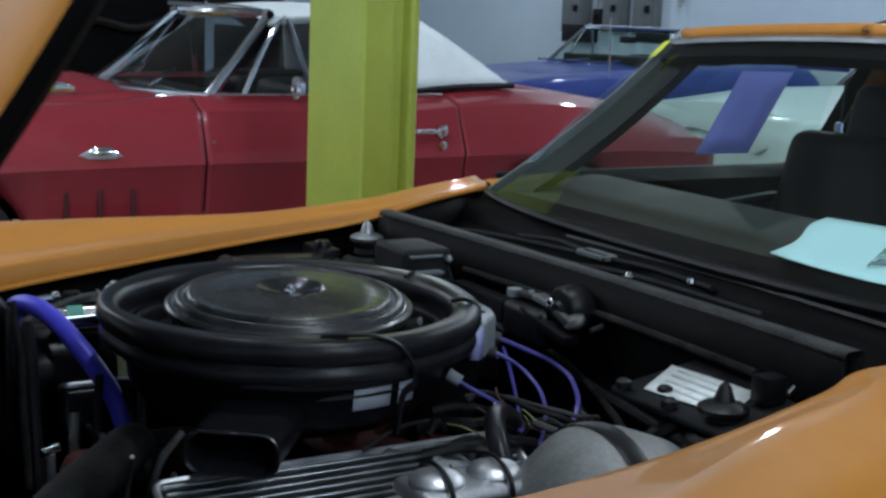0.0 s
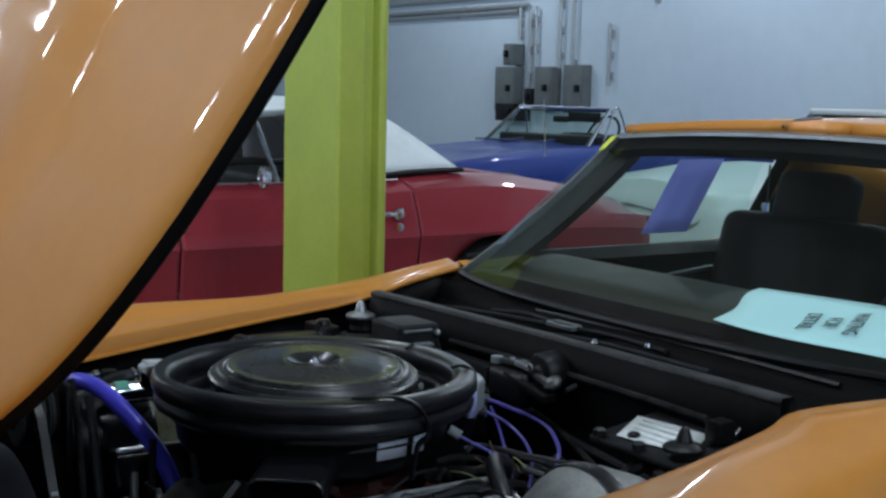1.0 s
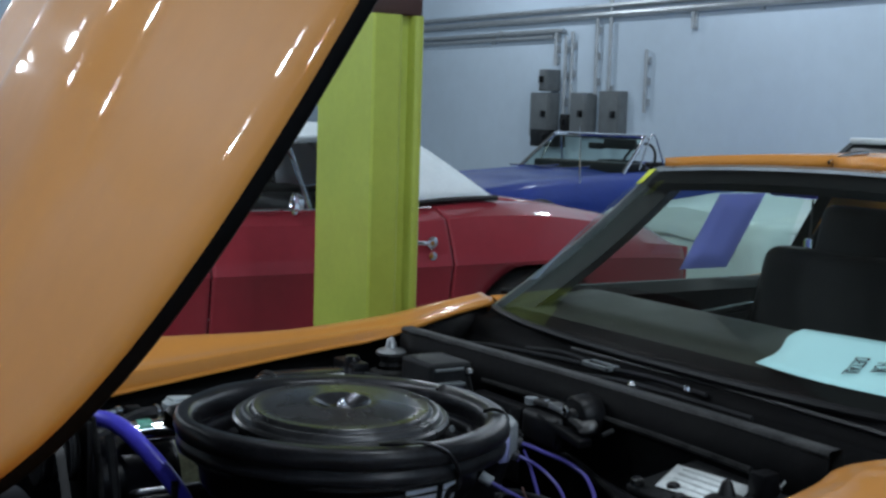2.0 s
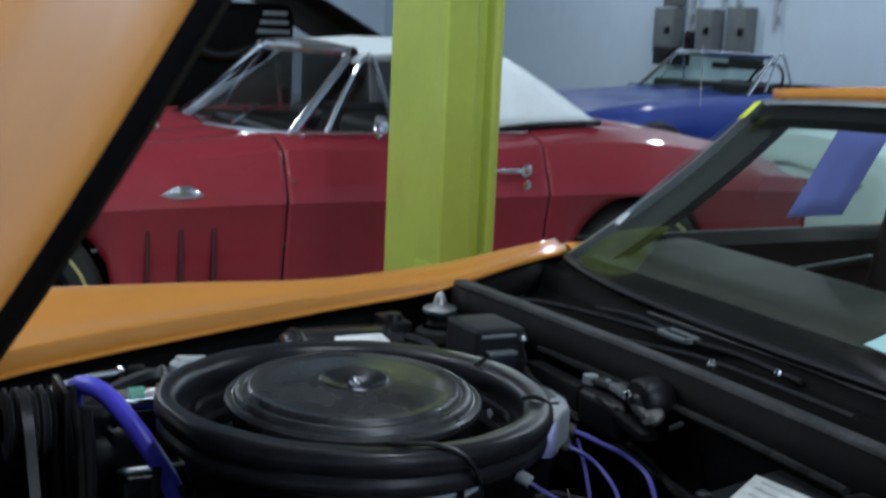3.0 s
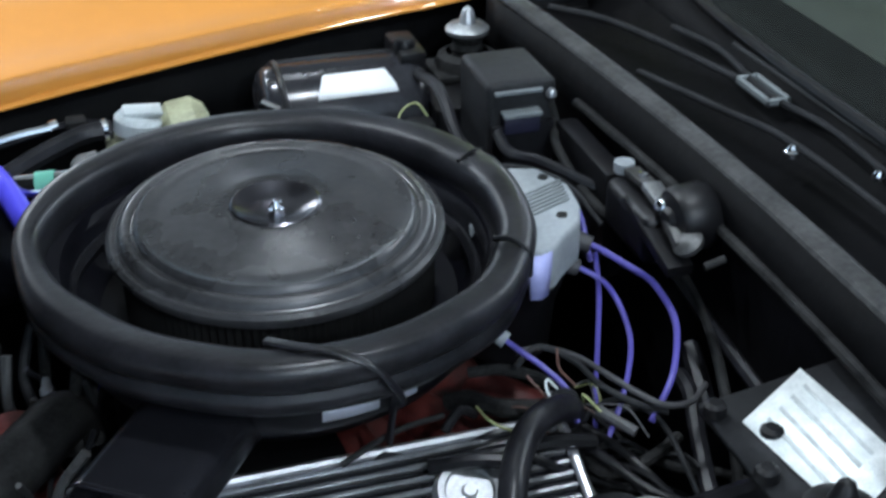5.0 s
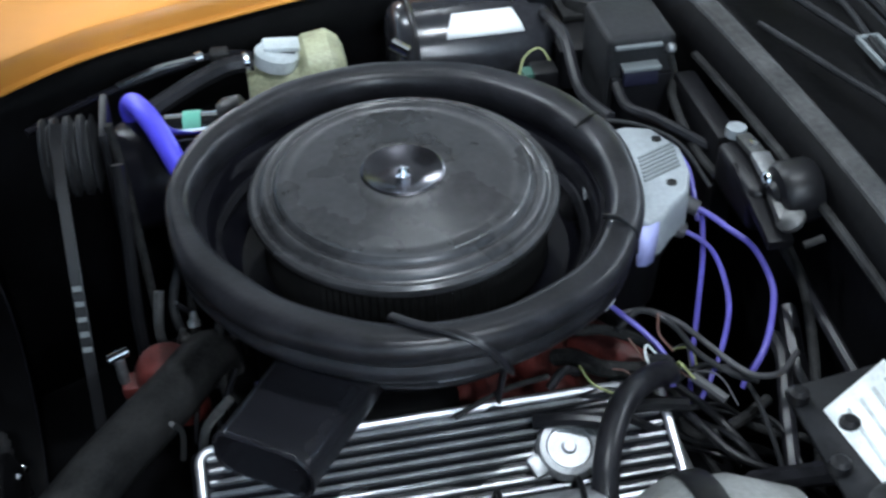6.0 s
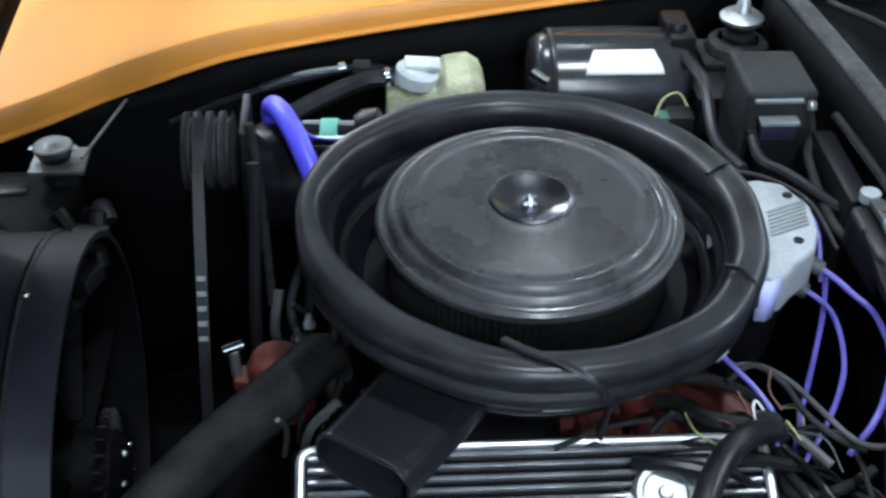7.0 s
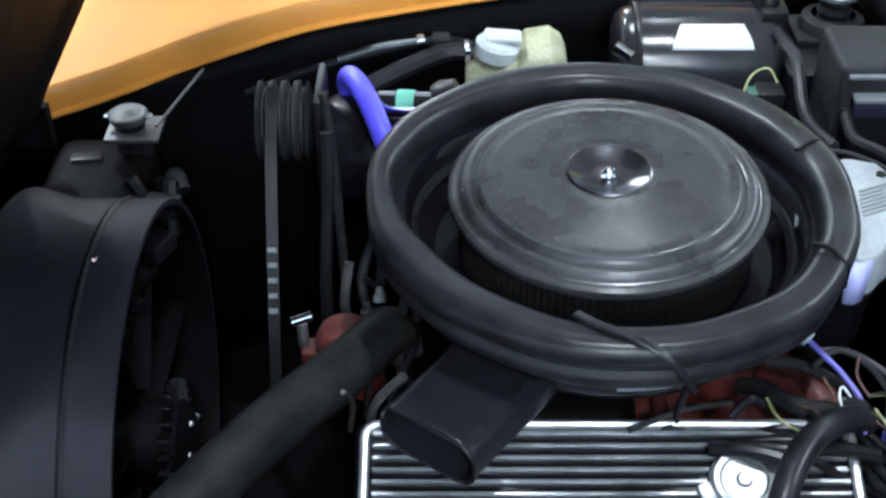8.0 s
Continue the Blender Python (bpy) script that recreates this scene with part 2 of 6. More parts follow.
def tube(pts, r, seg=10, smooth=6, caps=True, squash=1.0):
    return add_tube(bmesh.new(), pts, r, seg, smooth, caps, squash)


def add_lathe(bm, profile, seg=64, m=None, shape=None, close=False):
    """Turn (radius, height) pairs about z; shape(angle) scales the radius."""
    rings = []
    for r, z in profile:
        if r < 1e-5:
            rings.append([bm.verts.new((0, 0, z))])
        else:
            rings.append([bm.verts.new(((r * (shape(2 * math.pi * k / seg, r) if shape else 1)) * math.cos(2 * math.pi * k / seg),
                                        (r * (shape(2 * math.pi * k / seg, r) if shape else 1)) * math.sin(2 * math.pi * k / seg), z))
                          for k in range(seg)])
    pairs = list(zip(rings, rings[1:])) + ([(rings[-1], rings[0])] if close else [])
    for a, b in pairs:
        for k in range(seg):
            q = (k + 1) % seg
            vs = [a[k % len(a)], a[q % len(a)], b[q % len(b)], b[k % len(b)]]
            vs = [v for i, v in enumerate(vs) if v not in vs[:i]]
            if len(vs) > 2:
                bm.faces.new(vs)
    if m is not None:
        bmesh.ops.transform(bm, matrix=m, verts=[v for g in rings for v in g])
    return bm


def lathe(profile, seg=64, m=None, shape=None, close=False):
    return add_lathe(bmesh.new(), profile, seg, m, shape, close)


def add_loft(bm, sections, close=False):
    rows = [[bm.verts.new(p) for p in s] for s in sections]
    for a, b in zip(rows, rows[1:]):
        n = len(a)
        for k in range(n if close else n - 1):
            bm.faces.new((a[k], a[(k + 1) % n], b[(k + 1) % n], b[k]))
    return rows


def loft(sections, close=False, ends=False):
    bm = bmesh.new()
    rows = add_loft(bm, sections, close)
    if ends:
        bm.faces.new(rows[0][::-1])
        bm.faces.new(rows[-1])
    return bm


def interp(x, table, col):
    xs = [r[0] for r in table]
    return float(np.interp(x, xs, [r[col] for r in table]))


def smooth_rows(table, n):
    """Resample a table of numbers along a Catmull-Rom curve."""
    cols = [np.array(c, float) for c in zip(*table)]
    out = []
    k = len(table)
    for i in range(k - 1):
        for j in range(n):
            t = j / n
            row = []
            for c in cols:
                a, b, d, e = c[max(i - 1, 0)], c[i], c[i + 1], c[min(i + 2, k - 1)]
                row.append(0.5 * (2 * b + (d - a) * t + (2 * a - 5 * b + 4 * d - e) * t * t + (3 * b - a - 3 * d + e) * t ** 3))
            out.append(row)
    out.append([c[-1] for c in cols])
    return out


ALONG_X = Matrix.Rotation(radians(90), 4, "Y")


def at(x, y, z, turn=None):
    return Matrix.Translation((x, y, z)) @ (turn or Matrix.Identity(4))


def arch_bottom(x, wheels, r, sill):
    z = sill
    for wx, wz in wheels:
        d = abs(x - wx)
        if d < r:
            z = max(z, wz + math.sqrt(r * r - d * d))
    return z


# ---- building ----
WEST, EAST, SOUTH, NORTH, HIGH = -7.0, 8.65, -6.0, 20.0, 6.4
structure("floor", box((WEST, SOUTH, -0.2), (EAST, NORTH, 0.0)), CONCRETE, "grey sealed concrete workshop floor under the cars", "floor")
structure("ceiling", box((WEST, SOUTH, HIGH), (EAST, NORTH, HIGH + 0.15)), CEILING, "dull grey ceiling with hanging lights", "ceiling")
structure("wall_east", box((EAST, SOUTH, 0), (EAST + 0.2, NORTH, HIGH)), WALL, "pale blue-grey painted wall with conduits and switch boxes", "wall")
structure("wall_west", box((WEST - 0.2, SOUTH, 0), (WEST, NORTH, HIGH)), WALL, "pale blue-grey painted workshop wall", "wall")
structure("wall_north", box((WEST, NORTH, 0), (EAST, NORTH + 0.2, HIGH)), WALL, "pale blue-grey painted workshop wall", "wall")
structure("wall_south", box((WEST, SOUTH - 0.2, 0), (EAST, SOUTH, HIGH)), WALL, "pale blue-grey painted workshop wall", "wall")


def ceiling_lamp():
    e = thing("ceiling_light", 0, 0, LAMP_Z, "white high-bay ceiling light with a bright globe", "ceiling light", "ceiling lights")
    bm = lathe([(0.11, 0.0), (0.13, 0.01), (0.13, 0.10), (0.08, 0.18), (0.0, 0.19)], 32, at(0, 0, LAMP_Z))
    add_tube(bm, [(0, 0, LAMP_Z + 0.2), (0, 0, HIGH)], 0.012, 6, 0)
    part("reflector", bm, CAP_WHITE, e)
    part("bulb", lathe([(0.0, -0.02), (0.08, -0.015), (0.10, 0.0), (0.0, 0.01)], 24, at(0, 0, LAMP_Z)), TUBE, e)
    return e


lamp_one = ceiling_lamp()
for i, (lx, ly) in enumerate(LAMP_ROWS):
    lm = Matrix.Translation((lx, ly, LAMP_Z))
    if i == 0:
        lamp_one.location = (lx, ly, LAMP_Z)
    else:
        copy_thing(lamp_one, lm)
    globe = bpy.data.lights.new("globe", "POINT")
    globe.shadow_soft_size = 0.08
    globe.energy, globe.color = LAMP_POWER * WEAK_LAMPS.get((lx, ly), 1.0), (0.81, 0.912, 1.02)
    new("globe", globe).matrix_world = Matrix.Translation((lx, ly, LAMP_Z - 0.2))


# conduits and switch boxes on the east wall
def wall_run(name, pts, r, label):
    e = thing(name, *pts[0], label, "conduit", "conduits on the wall")
    part("pipe", tube(pts, r, 8, 0), CONDUIT, e)
    for i in range(3):
        q = Vector(pts[0]).lerp(Vector(pts[1]), (i + 0.5) / 3)
        part("clip", box((EAST - 0.03, q.y - 0.03, q.z - r - 0.02), (EAST - 0.001, q.y + 0.03, q.z + r + 0.02), 0.004), CONDUIT, e)


for z, r, y1 in ((2.62, 0.03, -4), (2.52, 0.04, -4), (2.37, 0.03, 11.0), (2.30, 0.025, 11.2)):
    wall_run("conduit", [(EAST - 0.045, 19.5, z), (EAST - 0.045, y1, z)], r, "grey steel conduit running along the painted wall")
for y, z0, z1 in ((11.15, 1.95, 2.35), (10.95, 1.35, 2.3), (10.82, 1.35, 2.35), (10.35, 1.6, 2.5), (10.1, 1.1, 4.5), (9.45, 1.4, 2.1)):
    wall_run("conduit", [(EAST - 0.05, y, z0), (EAST - 0.05, y, z1)], 0.022, "grey steel conduit dropping to a switch box")
wall_run("conduit", [(EAST - 0.06, 8.72, 2.3), (EAST - 0.06, 8.72, 2.5)], 0.015, "short grey stub of conduit under the pipe run")


def switch_box(name, y0, y1, z0, z1, depth, mat, label):
    e = thing(name, EAST, (y0 + y1) / 2, z0, label, "switch box", "switch boxes on the wall")
    part("body", box((EAST - depth, y0, z0), (EAST - 0.001, y1, z1), 0.012), mat, e)
    part("cover", box((EAST - depth - 0.012, y0 + 0.02, z0 + 0.02), (EAST - depth + 0.004, y1 - 0.02, z1 - 0.02), 0.006), mat, e)
    part("handle", box((EAST - depth - 0.05, y0 + 0.06, (z0 + z1) / 2 - 0.03), (EAST - depth - 0.008, y0 + 0.12, (z0 + z1) / 2 + 0.05), 0.008), BLACK, e)


switch_box("switch_box", 11.10, 11.50, 1.08, 1.62, 0.16, STEEL_GREY, "grey steel switch box with a side lever on the wall")
switch_box("switch_box", 10.36, 10.68, 1.10, 1.62, 0.16, STEEL_GREY, "grey steel switch box with a side lever on the wall")
switch_box("switch_box", 9.80, 10.18, 1.08, 1.64, 0.12, STEEL_GREY, "grey steel switch box with a hinged lid on the wall")
switch_box("meter_box", 11.10, 11.28, 1.64, 1.90, 0.2, STEEL_GREY, "small dark grey box above a switch box")
switch_box("junction_box", 10.75, 10.93, 1.14, 1.36, 0.12, GREY_DARK, "small dark junction box between conduits")
switch_box("trough_box", 10.95, 11.35, 0.96, 1.17, 0.25, BLACK, "black square box under the switch box")

# yellow two-post lift column between the cars
post = thing("lift_column", 0.87, 1.55, 0, "yellow-green enamelled steel lift column between two cars", "car lift")
PX0, PX1, PY, PD = 0.835, 1.0, 1.48, 0.35
shape_xy = [(PX0 + 0.006, PY), (PX0 + 0.082, PY), (PX0 + 0.090, PY + 0.003), (PX0 + 0.096, PY + 0.010), (PX0 + 0.103, PY + 0.03), (PX0 + 0.128, PY + 0.03), (PX0 + 0.136, PY + 0.010), (PX0 + 0.141, PY + 0.003),
            (PX0 + 0.148, PY), (PX1 - 0.006, PY), (PX1, PY + 0.006), (PX1, PY + PD - 0.006), (PX1 - 0.006, PY + PD), (PX0 + 0.006, PY + PD), (PX0, PY + PD - 0.006), (PX0, PY + 0.006)]
part("cover", loft([[(x, y, z) for x, y in shape_xy] for z in (0.02, 0.5, 1.0, 1.585)], close=True, ends=True), YELLOW, post, sharp=20)
part("collar", box((PX0 + 0.004, PY + 0.006, 1.585), (PX1 - 0.004, PY + PD - 0.01, 1.67), 0.006), BROWN, post, "dark brown collar")
part("column", box((PX0 + 0.002, PY + 0.004, 1.668), (PX1 - 0.002, PY + PD - 0.006, 3.4), 0.01), BROWN, post)
part("base_plate", box((PX0 - 0.15, PY - 0.12, 0.0), (PX1 + 0.15, PY + 0.45, 0.02), 0.004), BROWN, post)
part("stiffener", box((PX0 - 0.004, PY + 0.01, 0.3), (PX0 + 0.002, PY + 0.13, 0.70), 0.001), YELLOW, post)

# ---- orange coupe with its bonnet up ----
car = thing("sports_car", 0.9, 0, 0, "glossy orange sports coupe with its front-hinged hood raised", "car")
WHEELS = [(-0.45, 0.33), (2.04, 0.33)]
# x, lip y, lip z, crest y, crest z, flank y
FENDER = [(-1.45, 0.22, 0.585, 0.50, 0.58, 0.56), (-1.30, 0.24, 0.645, 0.60, 0.66, 0.72), (-1.0, 0.29, 0.69, 0.73, 0.735, 0.83), (-0.75, 0.36, 0.722, 0.80, 0.785, 0.87),
          (-0.615, 0.42, 0.738, 0.83, 0.81, 0.882), (-0.5, 0.49, 0.752, 0.845, 0.825, 0.886), (-0.36, 0.55, 0.769, 0.845, 0.834, 0.885), (-0.2, 0.58, 0.788, 0.825, 0.836, 0.875),
          (0.0, 0.60, 0.812, 0.775, 0.842, 0.86), (0.2, 0.612, 0.836, 0.685, 0.852, 0.835), (0.35, 0.605, 0.855, 0.640, 0.865, 0.815),
          (0.44, 0.590, 0.868, 0.625, 0.876, 0.805), (0.6, 0.655, 0.884, 0.672, 0.886, 0.80), (0.75, 0.715, 0.894, 0.735, 0.896, 0.80)]


def fender(side, lift, out, hollow):
    rows = []
    for x, ly, lz, cy, cz, fy in smooth_rows(FENDER, 5):
        lz += lift * min(1.4, max(0.0, (0.42 - x) / 0.55))
        cz = max(cz, lz + 0.006)
        ly += out * math.exp(-((x - 0.0) / 0.25) ** 2)
        cy = max(cy, ly + 0.05)
        deep = float(np.interp(x, (-0.45, 0.35, 0.45), (0.040, 0.020, 0.010)))
        fl = float(np.interp(x, (0.36, 0.44), (0.009, 0.0015)))
        low = arch_bottom(x, WHEELS, 0.37, 0.2)
        dish = hollow * min(1.0, max(0.0, (cy - ly) / 0.3))
        pts = [(ly - 0.004, lz - deep - 0.006), (ly - 0.004 - fl, lz - deep - 0.003), (ly - 0.004 - fl, lz - deep), (ly - 0.004, lz - deep + 0.003), (ly - 0.001, lz - 0.006), (ly + 0.003, lz - 0.001), (ly + 0.013, lz + 0.001)]
        for f in (0.2, 0.4, 0.6, 0.8):
            y = ly + 0.013 + (cy - ly - 0.013) * f
            z = lz + (cz - lz) * f - dish * math.sin(math.pi * f) * (1.2 - f)
            pts.append((y, z))
        pts += [(cy, cz), (cy + (fy - cy) * 0.25, cz - 0.003), (cy + (fy - cy) * 0.45, cz - 0.009), (cy + (fy - cy) * 0.65, cz - 0.022), (cy + (fy - cy) * 0.8, cz - 0.042),
                (cy + (fy - cy) * 0.93, cz - 0.085), (fy, cz - 0.16)]
        top = cz - 0.16
        for f in (0.35, 0.7, 1.0):
            pts.append((fy - 0.03 * f * f, top + (min(low, top - 0.01) - top) * f))
        rows.append([(x, side * y, z) for y, z in pts])
    return part("fender", loft(rows), ORANGE, car, thick=0.006, sharp=40)


fender(1, 0.020, 0.0, 0.016)
fender(-1, 0.0, 0.03, 0.0)

# rear body: flanks from the doors to the tail
REAR = [(0.755, 0.735, 0.896, 0.80), (1.1, 0.74, 0.90, 0.805), (1.5, 0.745, 0.905, 0.82), (1.75, 0.75, 0.92, 0.85), (2.0, 0.76, 0.94, 0.885),
        (2.4, 0.74, 0.93, 0.88), (2.8, 0.68, 0.88, 0.82), (3.1, 0.60, 0.80, 0.70)]


def flank(side, x0, x1, name):
    rows = []
    n = max(4, int((x1 - x0) / 0.06))
    for i in range(n + 1):
        x = x0 + (x1 - x0) * i / n
        cy, cz, fy = (interp(x, REAR, c) for c in (1, 2, 3))
        low = arch_bottom(x, WHEELS, 0.37, 0.2)
        pts = [(cy - 0.03, cz - 0.012), (cy - 0.015, cz - 0.003), (cy, cz), (cy + (fy - cy) * 0.5, cz - 0.02), (fy - 0.006, cz - 0.09), (fy, cz - 0.18)]
        for f in (0.35, 0.7, 1.0):
            pts.append((fy - 0.04 * f * f, cz - 0.18 + (low - cz + 0.18) * f))
        rows.append([(x, side * y, z) for y, z in pts])
    return part(name, loft(rows), ORANGE, car, thick=0.006, sharp=50)


for s in (1, -1):
    flank(s, 0.76, 1.72, "door")
    flank(s, 1.725, 3.1, "quarter_panel")
deck = []
for x, w, z in ((2.28, 0.66, 0.965), (2.4, 0.67, 0.955), (2.7, 0.64, 0.92), (2.95, 0.60, 0.88), (3.1, 0.56, 0.80)):
    deck.append([(x, w * f, z - 0.03 * f * f) for f in (-1, -0.6, -0.2, 0.2, 0.6, 1)])
part("rear_deck", loft(deck), ORANGE, car, thick=0.006)
part("tail_panel", loft([[(3.1 + 0.02 * (1 - f * f), 0.62 * f, z) for f in (-1, -0.5, 0, 0.5, 1)] for z in (0.80, 0.6, 0.42, 0.3)]), ORANGE, car, thick=0.006)
part("nose_panel", loft([[(-1.45 - 0.05 * (1 - f * f) + dx, 0.56 * f, z) for f in (-1, -0.6, -0.2, 0.2, 0.6, 1)]
                         for dx, z in ((0.16, 0.68), (0.06, 0.65), (0, 0.6), (0.02, 0.45), (0.08, 0.28))]), ORANGE, car, thick=0.006)
part("nose_top", loft([[(x, w * f, z - 0.035 + 0.015 * (1 - f * f)) for f in (-1, -0.6, -0.2, 0.2, 0.6, 1)]
                       for x, w, z in ((-1.32, 0.5, 0.672), (-1.1, 0.36, 0.735), (-0.9, 0.34, 0.772), (-0.72, 0.335, 0.796))]), ORANGE, car, thick=0.006)
part("underbody", box((-1.3, -0.72, 0.16), (3.0, 0.72, 0.22), 0.02), BAY, car)

# wheels
def car_wheel(parent, x, y, side, rim_mat, spokes=8, line=False, r=0.33, rz=0.33, rim_r=0.205):
    m = at(x, y, rz, Matrix.Rotation(radians(-90 * side), 4, "X"))
    w = 0.1
    t = part("wheel", lathe([(rim_r, -w), (r - 0.05, -w - 0.012), (r - 0.015, -w + 0.015), (r, -w + 0.05), (r, w - 0.05), (r - 0.015, w - 0.015),
                             (r - 0.03, w + 0.004), (r - 0.075, w + 0.012), (rim_r, w)], 48, m), TYRE, parent, "black road tyre on a bright rim")
    part("rim", lathe([(rim_r + 0.004, w - 0.03), (rim_r + 0.006, w + 0.006), (rim_r - 0.012, w + 0.01), (rim_r - 0.03, w - 0.02), (0.03, w - 0.035), (0, w - 0.035)], 40, m), rim_mat if spokes < 20 else BAY, t)
    bm = bmesh.new()
    for k in range(spokes):
        add_box(bm, (0.05, -0.006 if spokes < 20 else -0.0028, w - 0.038), (rim_r - 0.015, 0.006 if spokes < 20 else 0.0028, w - 0.012), 0.002, 1, m @ Matrix.Rotation(2 * math.pi * k / spokes, 4, "Z"))
    part("spokes", bm, rim_mat if spokes < 20 else MID_ALLOY, t)
    part("hub", lathe([(0.062, w - 0.036), (0.058, w - 0.01), (0.04, w + 0.012), (0.02, w + 0.022), (0, w + 0.024)], 24, m), CHROME, t)
    if line:
        part("stripe", lathe([(r - 0.070, w + 0.0115), (r - 0.0655, w + 0.0125), (r - 0.060, w + 0.0108)], 48, m), TYRE_LINE, t, "gold stripe on the sidewall")
    return t


for wx, wz in WHEELS:
    for s in (1, -1):
        car_wheel(car, wx, s * 0.77, s, ALLOY)

# raised hood, hinged at the nose
HA = radians(62.0)
HINGE = Vector((-0.667, 0, 0.86))
HU, HN = Vector((math.cos(HA), 0, math.sin(HA))), Vector((-math.sin(HA), 0, math.cos(HA)))
HLEN = 1.04


def hood_half(s):
    return 0.28 + 0.456 * (1 - math.exp(-max(s, 0.0) / 0.213)) - 2.24 * max(0.0, s - 0.68) ** 2


def hood_point(s, f, drop=0.0, inset=0.0):
    w = hood_half(s) - inset
    y = f * w
    bulge = 0.032 * (1 / (1 + math.exp((abs(y) - 0.215) / 0.018))) * min(1.0, max(0.0, (s - 0.1) / 0.4))
    h = 0.018 * (1 - f * f) + bulge - 0.028 * (s - 0.45) ** 2 - drop
    return HINGE + HU * s + HN * h + Vector((0, y, 0))


SN = [-0.07 + i / 36 * (HLEN + 0.07) for i in range(37)]
FN = [-1, -0.985, -0.96, -0.9] + [i / 20 for i in range(-17, 18)] + [0.9, 0.96, 0.985, 1]
rows = []
for s in SN:
    row = [hood_point(s, f, 0.010 * max(0.0, (abs(f) - 0.955) / 0.045) ** 2) for f in FN]
    rows.append(row)
hood = part("hood", loft(rows), ORANGE, car, "raised orange hood with a centre bulge", thick=0.004, sharp=60)
rows = []
for s in SN:
    rows.append([hood_point(s, -1, 0.0105, 0.0005), hood_point(s, -1, 0.027, 0.004), hood_point(s, -1, 0.036, 0.024), hood_point(s, -1, 0.026, 0.08)]
                + [hood_point(s, i / 8, 0.022, 0.09) for i in range(-8, 9)]
                + [hood_point(s, 1, 0.026, 0.08), hood_point(s, 1, 0.036, 0.024), hood_point(s, 1, 0.027, 0.004), hood_point(s, 1, 0.0105, 0.0005)])
part("hood_liner", loft(rows), BAY, hood, "black flange and lining under the hood", thick=0.003)
part("hinge", box((-0.72, -0.28, 0.74), (-0.645, -0.26, 0.80), 0.005), BAY, hood)
part("hinge", box((-0.72, 0.26, 0.74), (-0.645, 0.28, 0.80), 0.005), BAY, hood)


# cowl: sealing ledge, well and firewall
def ledge_x(y):
    return 0.418 + 0.047 * (1 - ((y + 0.15) / 0.65) ** 2)


YS = [-0.552 + 1.098 * i / 24 for i in range(25)]
prof = [(0.001, -0.006), (0.0, -0.002), (0.002, 0.002), (0.006, 0.004), (0.024, 0.004), (0.029, 0.002), (0.031, -0.002), (0.034, -0.05)]
part("cowl_ledge", loft([[(ledge_x(y) + a, y, 0.862 + b + 0.008 * (abs(y) / 0.57) ** 2) for a, b in prof] for y in YS]), LEDGE, car, "dusty black sealing ledge across the cowl", sharp=20)
part("firewall", loft([[(ledge_x(y) + 0.004, y, 0.861), (ledge_x(y) + 0.002, y, 0.80), (0.46, y, 0.74), (0.46, y, 0.3)] for y in YS]), BAY, car, thick=0.006)
part("firewall_seam", tube([(ledge_x(y) - 0.012, y, 0.812) for y in YS[3:-6]], 0.006, 8, 1), DUSTY, car)
part("cowl_well", loft([[(ledge_x(y) + 0.033, y, 0.83), (0.53, y, 0.80), (0.60, y, 0.795), (0.655, y, 0.825), (0.672, y, 0.866)] for y in [-0.66 + 1.32 * i / 12 for i in range(13)]]), BAY, car, thick=0.004)
for s in (1, -1):
    part("well_end", loft([[(x, s * yy, z) for x, yy, z in ((0.47, 0.60, 0.853), (0.47, 0.595, 0.80), (0.47, 0.54, 0.79))],
                           [(x, s * yy, z) for x, yy, z in ((0.60, 0.66, 0.868), (0.60, 0.655, 0.80), (0.60, 0.57, 0.79))],
                           [(x, s * yy, z) for x, yy, z in ((0.73, 0.717, 0.879), (0.73, 0.70, 0.82), (0.73, 0.6, 0.80))]]), BAY, car, thick=0.004)
# wiper linkage in the well
wipers = part("wiper_linkage", tube([(0.505, 0.545, 0.835), (0.56, 0.44, 0.842), (0.62, 0.25, 0.84), (0.638, 0.17, 0.838)], 0.005, 8, 5), GREY_DARK, car)
part("arm", tube([(0.637, 0.42, 0.835), (0.645, 0.3, 0.845), (0.636, 0.165, 0.842), (0.655, 0.05, 0.842), (0.65, -0.10, 0.84)], 0.0045, 8, 5), GREY_DARK, wipers)
part("arm", tube([(0.53, 0.30, 0.83), (0.57, 0.15, 0.836), (0.60, 0.03, 0.838), (0.61, -0.25, 0.836)], 0.0045, 8, 5), GREY_DARK, wipers)
for q0, q1 in (((0.620, 0.135), (0.626, 0.215)), ((0.646, 0.135), (0.652, 0.215)), ((0.620, 0.209), (0.652, 0.215)), ((0.620, 0.135), (0.652, 0.141))):
    part("crank", box((q0[0], q0[1], 0.838), (q1[0], q1[1], 0.848), 0.002, 1), STEEL_GREY, wipers)
part("nut", lathe([(0.009, 0), (0.009, 0.006), (0.006, 0.009), (0.004, 0.013), (0, 0.014)], 12, at(0.585, 0.02, 0.834)), CHROME, wipers)
part("nut", lathe([(0.007, 0), (0.007, 0.005), (0.004, 0.010), (0, 0.011)], 12, at(0.634, -0.07, 0.842)), CHROME, wipers)
part("blade", tube([(0.665, 0.30, 0.852), (0.668, -0.1, 0.856), (0.66, -0.48, 0.855)], 0.005, 6, 5), BLACK, wipers)

